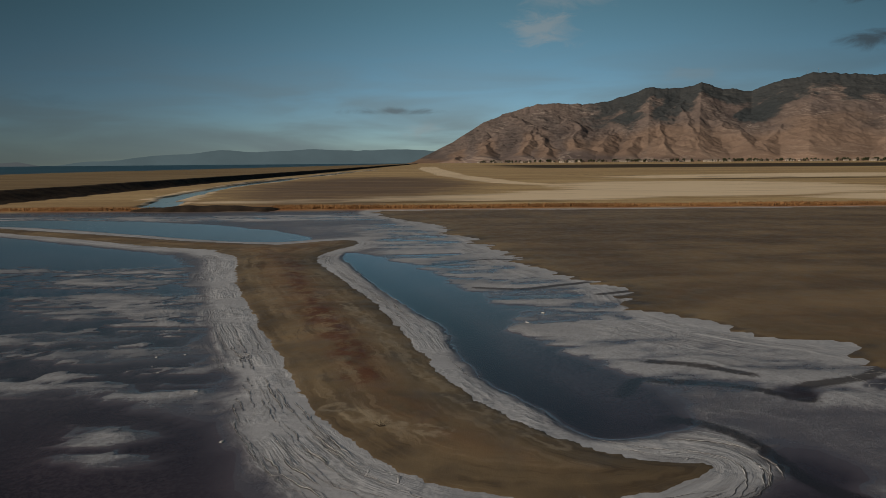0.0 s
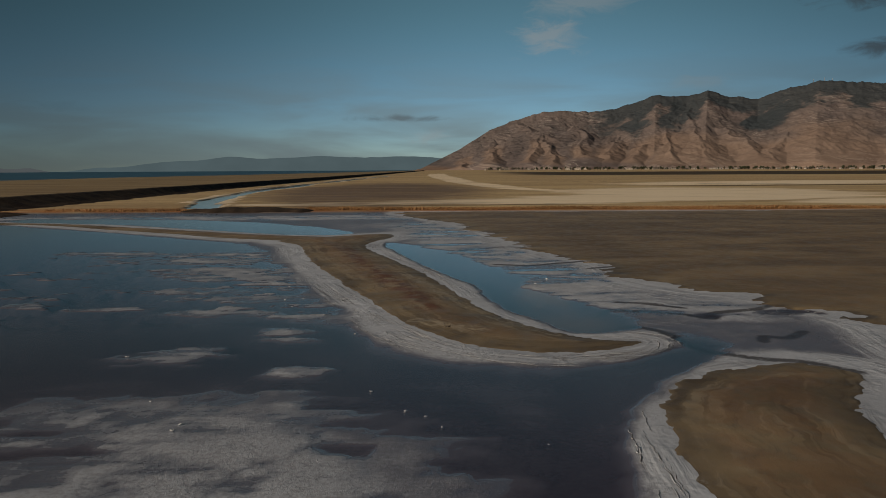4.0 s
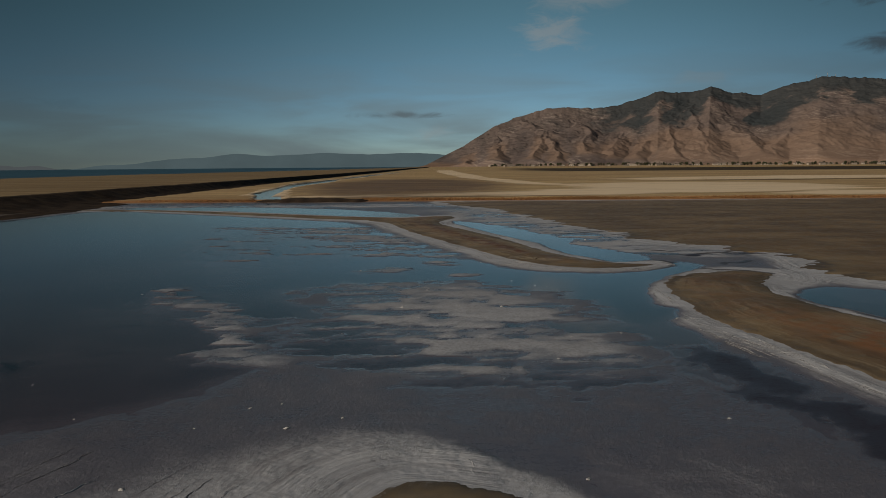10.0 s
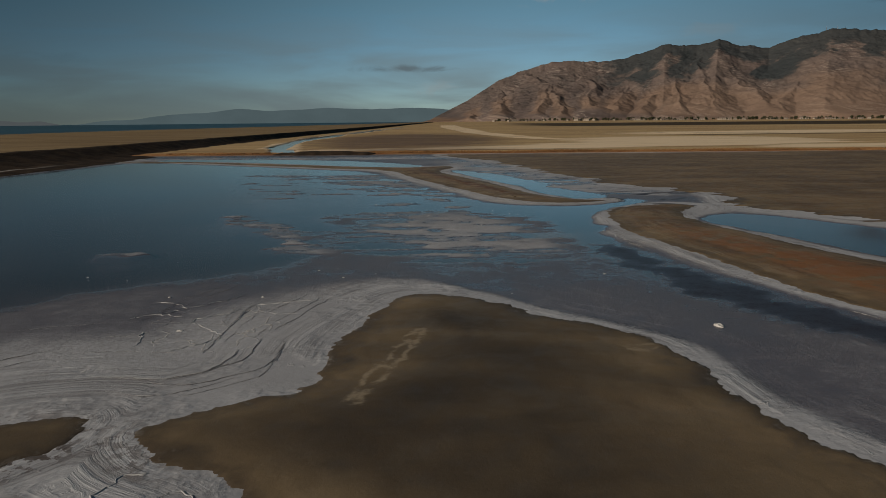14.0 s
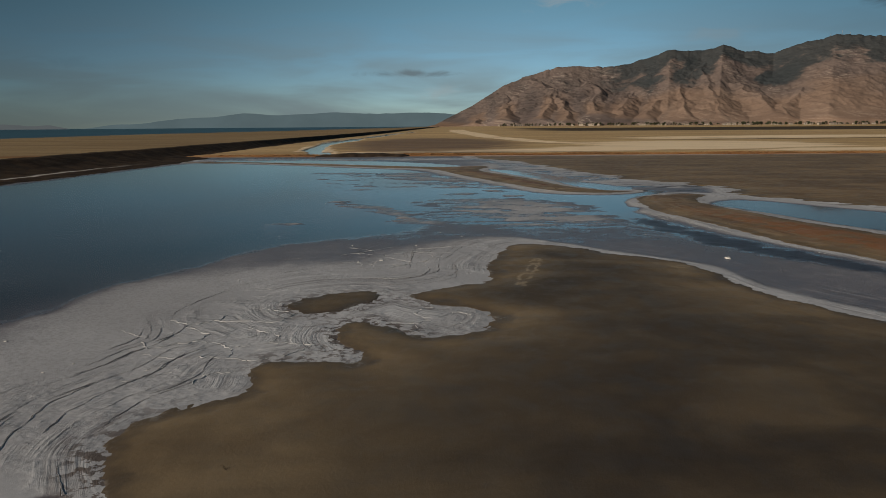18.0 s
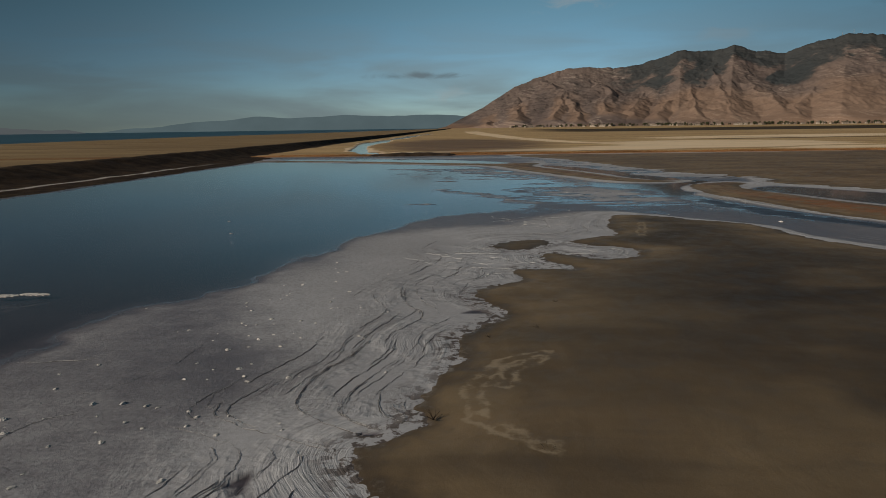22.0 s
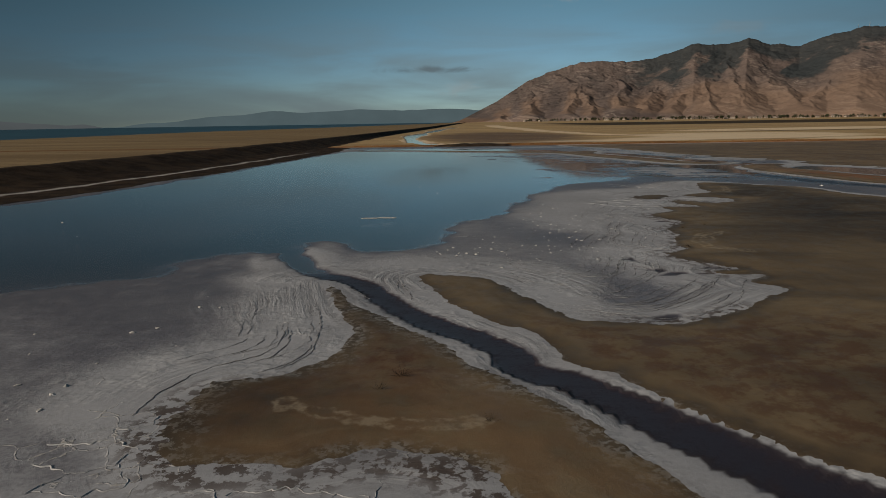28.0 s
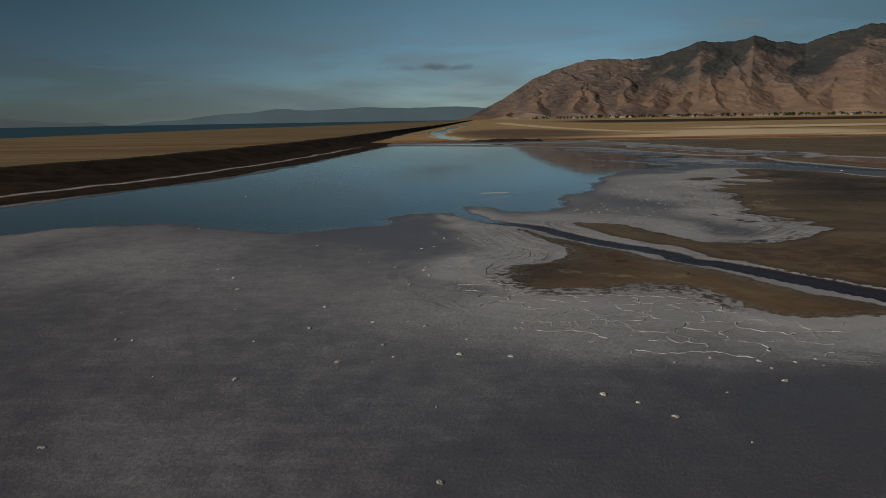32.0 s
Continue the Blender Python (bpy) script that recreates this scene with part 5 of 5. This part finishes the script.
def build_raft():
    """Two long slabs of floating salt crust in the open water."""
    for dx, dy, length, wide, turn, label in ((-0.9, 0, 1.9, 0.30, 4, "narrow floating slab of white salt crust"), (0.9, 0.35, 2.0, 0.26, -5, "thin white floating slab of salt crust")):
        bm = bmesh.new()
        bmesh.ops.create_grid(bm, x_segments=24, y_segments=5, size=0.5)
        for v in bm.verts:
            u = abs(v.co.x) * 2
            k = 1 - 0.7 * u ** 3
            n1 = noise.noise(Vector((v.co.x * 9, v.co.y * 4, turn)))
            v.co = Vector((v.co.x * length, v.co.y * wide * 2 * k * (1 + 0.6 * n1), 0.035 + 0.03 * n1))
        made = bmesh.ops.extrude_face_region(bm, geom=bm.faces[:])
        for v in [g for g in made["geom"] if isinstance(g, bmesh.types.BMVert)]:
            v.co.z = -0.02
        bmesh.ops.recalc_face_normals(bm, faces=bm.faces[:])
        me = bpy.data.meshes.new("salt_slab")
        bm.to_mesh(me)
        bm.free()
        me.materials.append(LUMP)
        ob = new("salt_slab", me)
        ob.matrix_world = pose(-57.8 + dx, -61.8 + dy, 0.0, 0, 0, turn)
        tagged(ob, label, "salt slab", "floating salt slabs")


# ---- small dead plants and debris on the mud ----
def shrub(x, y, z, size, seed):
    """A dead little saltbush: bent dark twigs from one root."""
    rng = random.Random(seed)
    root = new("dead_shrub")
    root.matrix_world = pose(x, y, z)
    for _ in range(14):
        bm = bmesh.new()
        ang, tilt = rng.uniform(0, 6.28), rng.uniform(0.5, 1.3)
        way = Vector((math.cos(ang) * math.sin(tilt), math.sin(ang) * math.sin(tilt), math.cos(tilt)))
        side = way.cross(Vector((0, 0, 1))).normalized()
        up = side.cross(way)
        pos, wid, rings = Vector((0, 0, -0.02)), 0.035 * size, []
        for k in range(5):
            rings.append([bm.verts.new(pos + side * wid * math.cos(q) + up * wid * math.sin(q)) for q in (0, 2.09, 4.19)])
            pos = pos + way * size * 0.28 + Vector((rng.uniform(-1, 1), rng.uniform(-1, 1), rng.uniform(-0.6, 0.5))) * size * 0.09
            wid *= 0.68
        for r0, r1 in zip(rings, rings[1:]):
            for i in range(3):
                bm.faces.new((r0[i], r0[(i + 1) % 3], r1[(i + 1) % 3], r1[i]))
        part("twig", bm, BANK, root)
    return tagged(root, "small dead dark shrub on the brown mud", "shrub", "dead shrubs on the mud")


def build_shrubs():
    for i, (x, y, size) in enumerate(((-46.6, -112.3, 0.35), (-50.1, -108.2, 0.5), (-50.8, -109.6, 0.4), (-26.9, -82.7, 0.30), (-2.4, 24.5, 0.4), (-30.6, -80.4, 0.4),
                                      (-28.4, -71.0, 0.25), (-26.0, -69.5, 0.25), (-24.4, -64.5, 0.22), (-22.0, -81.5, 0.2))):
        shrub(x, y, 0.18, size, i)


# ---- reeds and bank ----
def build_reeds():
    """A belt of dry reeds along the bank."""
    rng = np.random.RandomState(3)
    n = 60000
    x = np.concatenate([rng.uniform(-60, 150, 44000), rng.uniform(150, 420, 12000), rng.uniform(-98, -60, 4000)])
    y = 142.6 + rng.rand(n) ** 1.4 * 5.5 + 1.2 * fbm(x, x * 0, 25.0, 3)
    high = (0.95 + 1.0 * fbm(x, y, 14.0, 4, 6.0) + 0.35 * rng.rand(n)) * np.where(x < -60, 0.6, 1.0)
    high = 0.52 * np.clip(high + 0.3 * rng.normal(0, 1, n), 0.3, 2.0) * np.where((x > -62) & (x < -36), 0.45, 1.0)
    wide = rng.uniform(0.08, 0.22, n)
    turn = rng.uniform(-0.8, 0.8, n)
    lean = rng.normal(0, 0.18, (n, 2)) * high[:, None]
    dx, dy = np.cos(turn) * wide / 2, np.sin(turn) * wide / 2
    z0 = np.full(n, 0.15)
    v = np.stack([np.stack([x - dx, y - dy, z0], 1), np.stack([x + dx, y + dy, z0], 1),
                  np.stack([x + dx * 1.1 + lean[:, 0] * 0.5, y + dy * 1.1 + lean[:, 1] * 0.5, z0 + high * 0.6], 1),
                  np.stack([x + lean[:, 0], y + lean[:, 1], z0 + high], 1),
                  np.stack([x - dx * 1.1 + lean[:, 0] * 0.5, y - dy * 1.1 + lean[:, 1] * 0.5, z0 + high * 0.6], 1)], 1).reshape(-1, 3)
    a = np.arange(n)[:, None] * 5
    faces = np.concatenate([a + [0, 1, 2], a + [0, 2, 4], a + [4, 2, 3]])
    me = mesh_of("reeds", v, faces, REED, False)
    tagged(new("reeds", me), "belt of dry orange-tan reeds along the bank", "reeds", kind="stuff")


def build_dark_bank():
    xs, ys = np.linspace(-66, -32, 90), np.linspace(138.5, 146, 26)
    x, y = (g.ravel() for g in np.meshgrid(xs, ys, indexing="ij"))
    r = np.hypot((x + 49) / 15.5, (y - 142.2) / 3.0) + 0.25 * fbm(x, y, 4.0, 3)
    z = 1.35 * np.sqrt(np.clip(1 - r**2, 0, 1)) * (1 + 0.25 * fbm(x, y, 2.5, 3)) - 0.25 * smooth(0.95, 1.1, r)
    me = mesh_of("earth_bank", np.stack([x, y, z], 1), grid_faces(len(xs), len(ys)), BANK)
    tagged(new("earth_bank", me), "low mound of dark bare earth before the reeds", "embankment", kind="structure")


# ---- the town at the foot of the mountain ----
def house(w, d, h):
    root = new("house")
    bm = bmesh.new()
    bmesh.ops.create_cube(bm, size=1.0, matrix=Matrix.Translation((0, 0, h / 2)) @ Matrix.Diagonal((w, d, h, 1)))
    part("wall", bm, PLASTER, root)
    bm = bmesh.new()
    o = 0.5
    v = [bm.verts.new(c) for c in ((-w / 2 - o, -d / 2 - o, h), (w / 2 + o, -d / 2 - o, h), (w / 2 + o, d / 2 + o, h), (-w / 2 - o, d / 2 + o, h), (-w / 2 - o, 0, h + d * 0.3), (w / 2 + o, 0, h + d * 0.3))]
    for f in ((0, 1, 5, 4), (2, 3, 4, 5), (1, 2, 5), (3, 0, 4), (3, 2, 1, 0)):
        bm.faces.new([v[i] for i in f])
    part("roof", bm, ROOFING, root)
    for k in (-0.28, 0.05, 0.32):
        bm = bmesh.new()
        bmesh.ops.create_cube(bm, size=1.0, matrix=Matrix.Translation((k * w, -d / 2 - 0.03, h * 0.55)) @ Matrix.Diagonal((w * 0.13, 0.12, h * 0.35, 1)))
        part("window", bm, PANE, root)
    return tagged(root, "small pale house in the far town below the mountain", "house", "houses of the town")


def tree(seed, high):
    """A far broad tree: trunk, limbs and a crown of many small clumps."""
    rng = random.Random(seed)
    root = new("tree")
    bm = bmesh.new()
    bmesh.ops.create_cone(bm, segments=7, radius1=0.05 * high, radius2=0.02 * high, depth=0.55 * high, matrix=Matrix.Translation((0, 0, 0.27 * high)))
    part("trunk", bm, BARK, root)
    bm = bmesh.new()
    for _ in range(46):
        a, r, z = rng.uniform(0, 6.28), rng.random() ** 0.5, rng.uniform(0.28, 1.0)
        r *= 0.42 * math.sin(math.pi * min(0.97, max(0.12, (z - 0.18) / 0.85))) ** 0.7
        s = rng.uniform(0.05, 0.11) * high
        bmesh.ops.create_icosphere(bm, subdivisions=1, radius=s, matrix=pose(math.cos(a) * r * high, math.sin(a) * r * high, z * high, rng.uniform(0, 90), rng.uniform(0, 90)))
    part("crown", bm, LEAF, root)
    return tagged(root, "dark leafy tree in the far town", "tree", "trees of the town")


PLASTER = plain_material("pale_plaster", (0.36, 0.31, 0.26), (0.50, 0.44, 0.38), 0.3)
ROOFING = plain_material("grey_roof", (0.20, 0.16, 0.14), (0.30, 0.24, 0.20), 0.5)
PANE = plain_material("dark_window", (0.03, 0.035, 0.04), (0.05, 0.055, 0.06), 1.0, 0.2)
BARK = plain_material("bark", (0.07, 0.05, 0.035), (0.11, 0.08, 0.055), 1.0)
LEAF = plain_material("dull_leaves", (0.030, 0.036, 0.018), (0.060, 0.066, 0.032), 0.6)
STEEL = plain_material("mast_steel", (0.35, 0.35, 0.36), (0.45, 0.45, 0.46), 0.5, 0.5)


def place_at(bearing, r):
    return r * math.sin(radians(bearing)), r * math.cos(radians(bearing))


def ground_at(x, y):
    return 0.35 + 3.0 * float(smooth(2600, 3700, y) * smooth(-200, 700, x))


def build_town():
    rng = random.Random(21)
    homes = [house(16, 11, 5), house(24, 12, 5.5), house(34, 16, 7), house(13, 10, 6)]
    trees = [tree(i, h) for i, h in enumerate((9, 12, 14, 10))]
    first = set()
    for kinds, count in ((homes, 70), (trees, 330)):
        for i in range(count):
            b = rng.uniform(3.0, 17) if rng.random() < 0.35 else rng.uniform(14, 36)
            r = 3180 + rng.uniform(-90, 60)
            x, y = place_at(b, r)
            k = rng.randrange(len(kinds))
            m = pose(x, y, ground_at(x, y) - 0.2, 0, 0, rng.uniform(-50, 50))
            if kinds[k].name not in first:
                first.add(kinds[k].name)
                kinds[k].matrix_world = m
            else:
                copy_thing(kinds[k], m)


def build_masts():
    for b, high in ((27.6, 26), (28.3, 34), (28.8, 22)):
        x, y = place_at(b, 4500)
        root = new("radio_mast")
        root.matrix_world = pose(x, y, 4500 * math.tan(radians(6.0)) + 4)
        bm = bmesh.new()
        bmesh.ops.create_cone(bm, segments=6, radius1=1.6, radius2=0.7, depth=high + 14, matrix=Matrix.Translation((0, 0, (high - 14) / 2 + 7)))
        part("pole", bm, STEEL, root)
        bm = bmesh.new()
        bmesh.ops.create_cone(bm, segments=10, radius1=2.4, radius2=2.0, depth=1.2, matrix=pose(0, -1.4, high * 0.7, 90))
        part("dish", bm, STEEL, root)
        tagged(root, "thin radio mast on the mountain top", "mast", "masts on the summit")


build_lumps()
build_raft()
build_shrubs()
build_reeds()
build_dark_bank()
build_town()
build_masts()
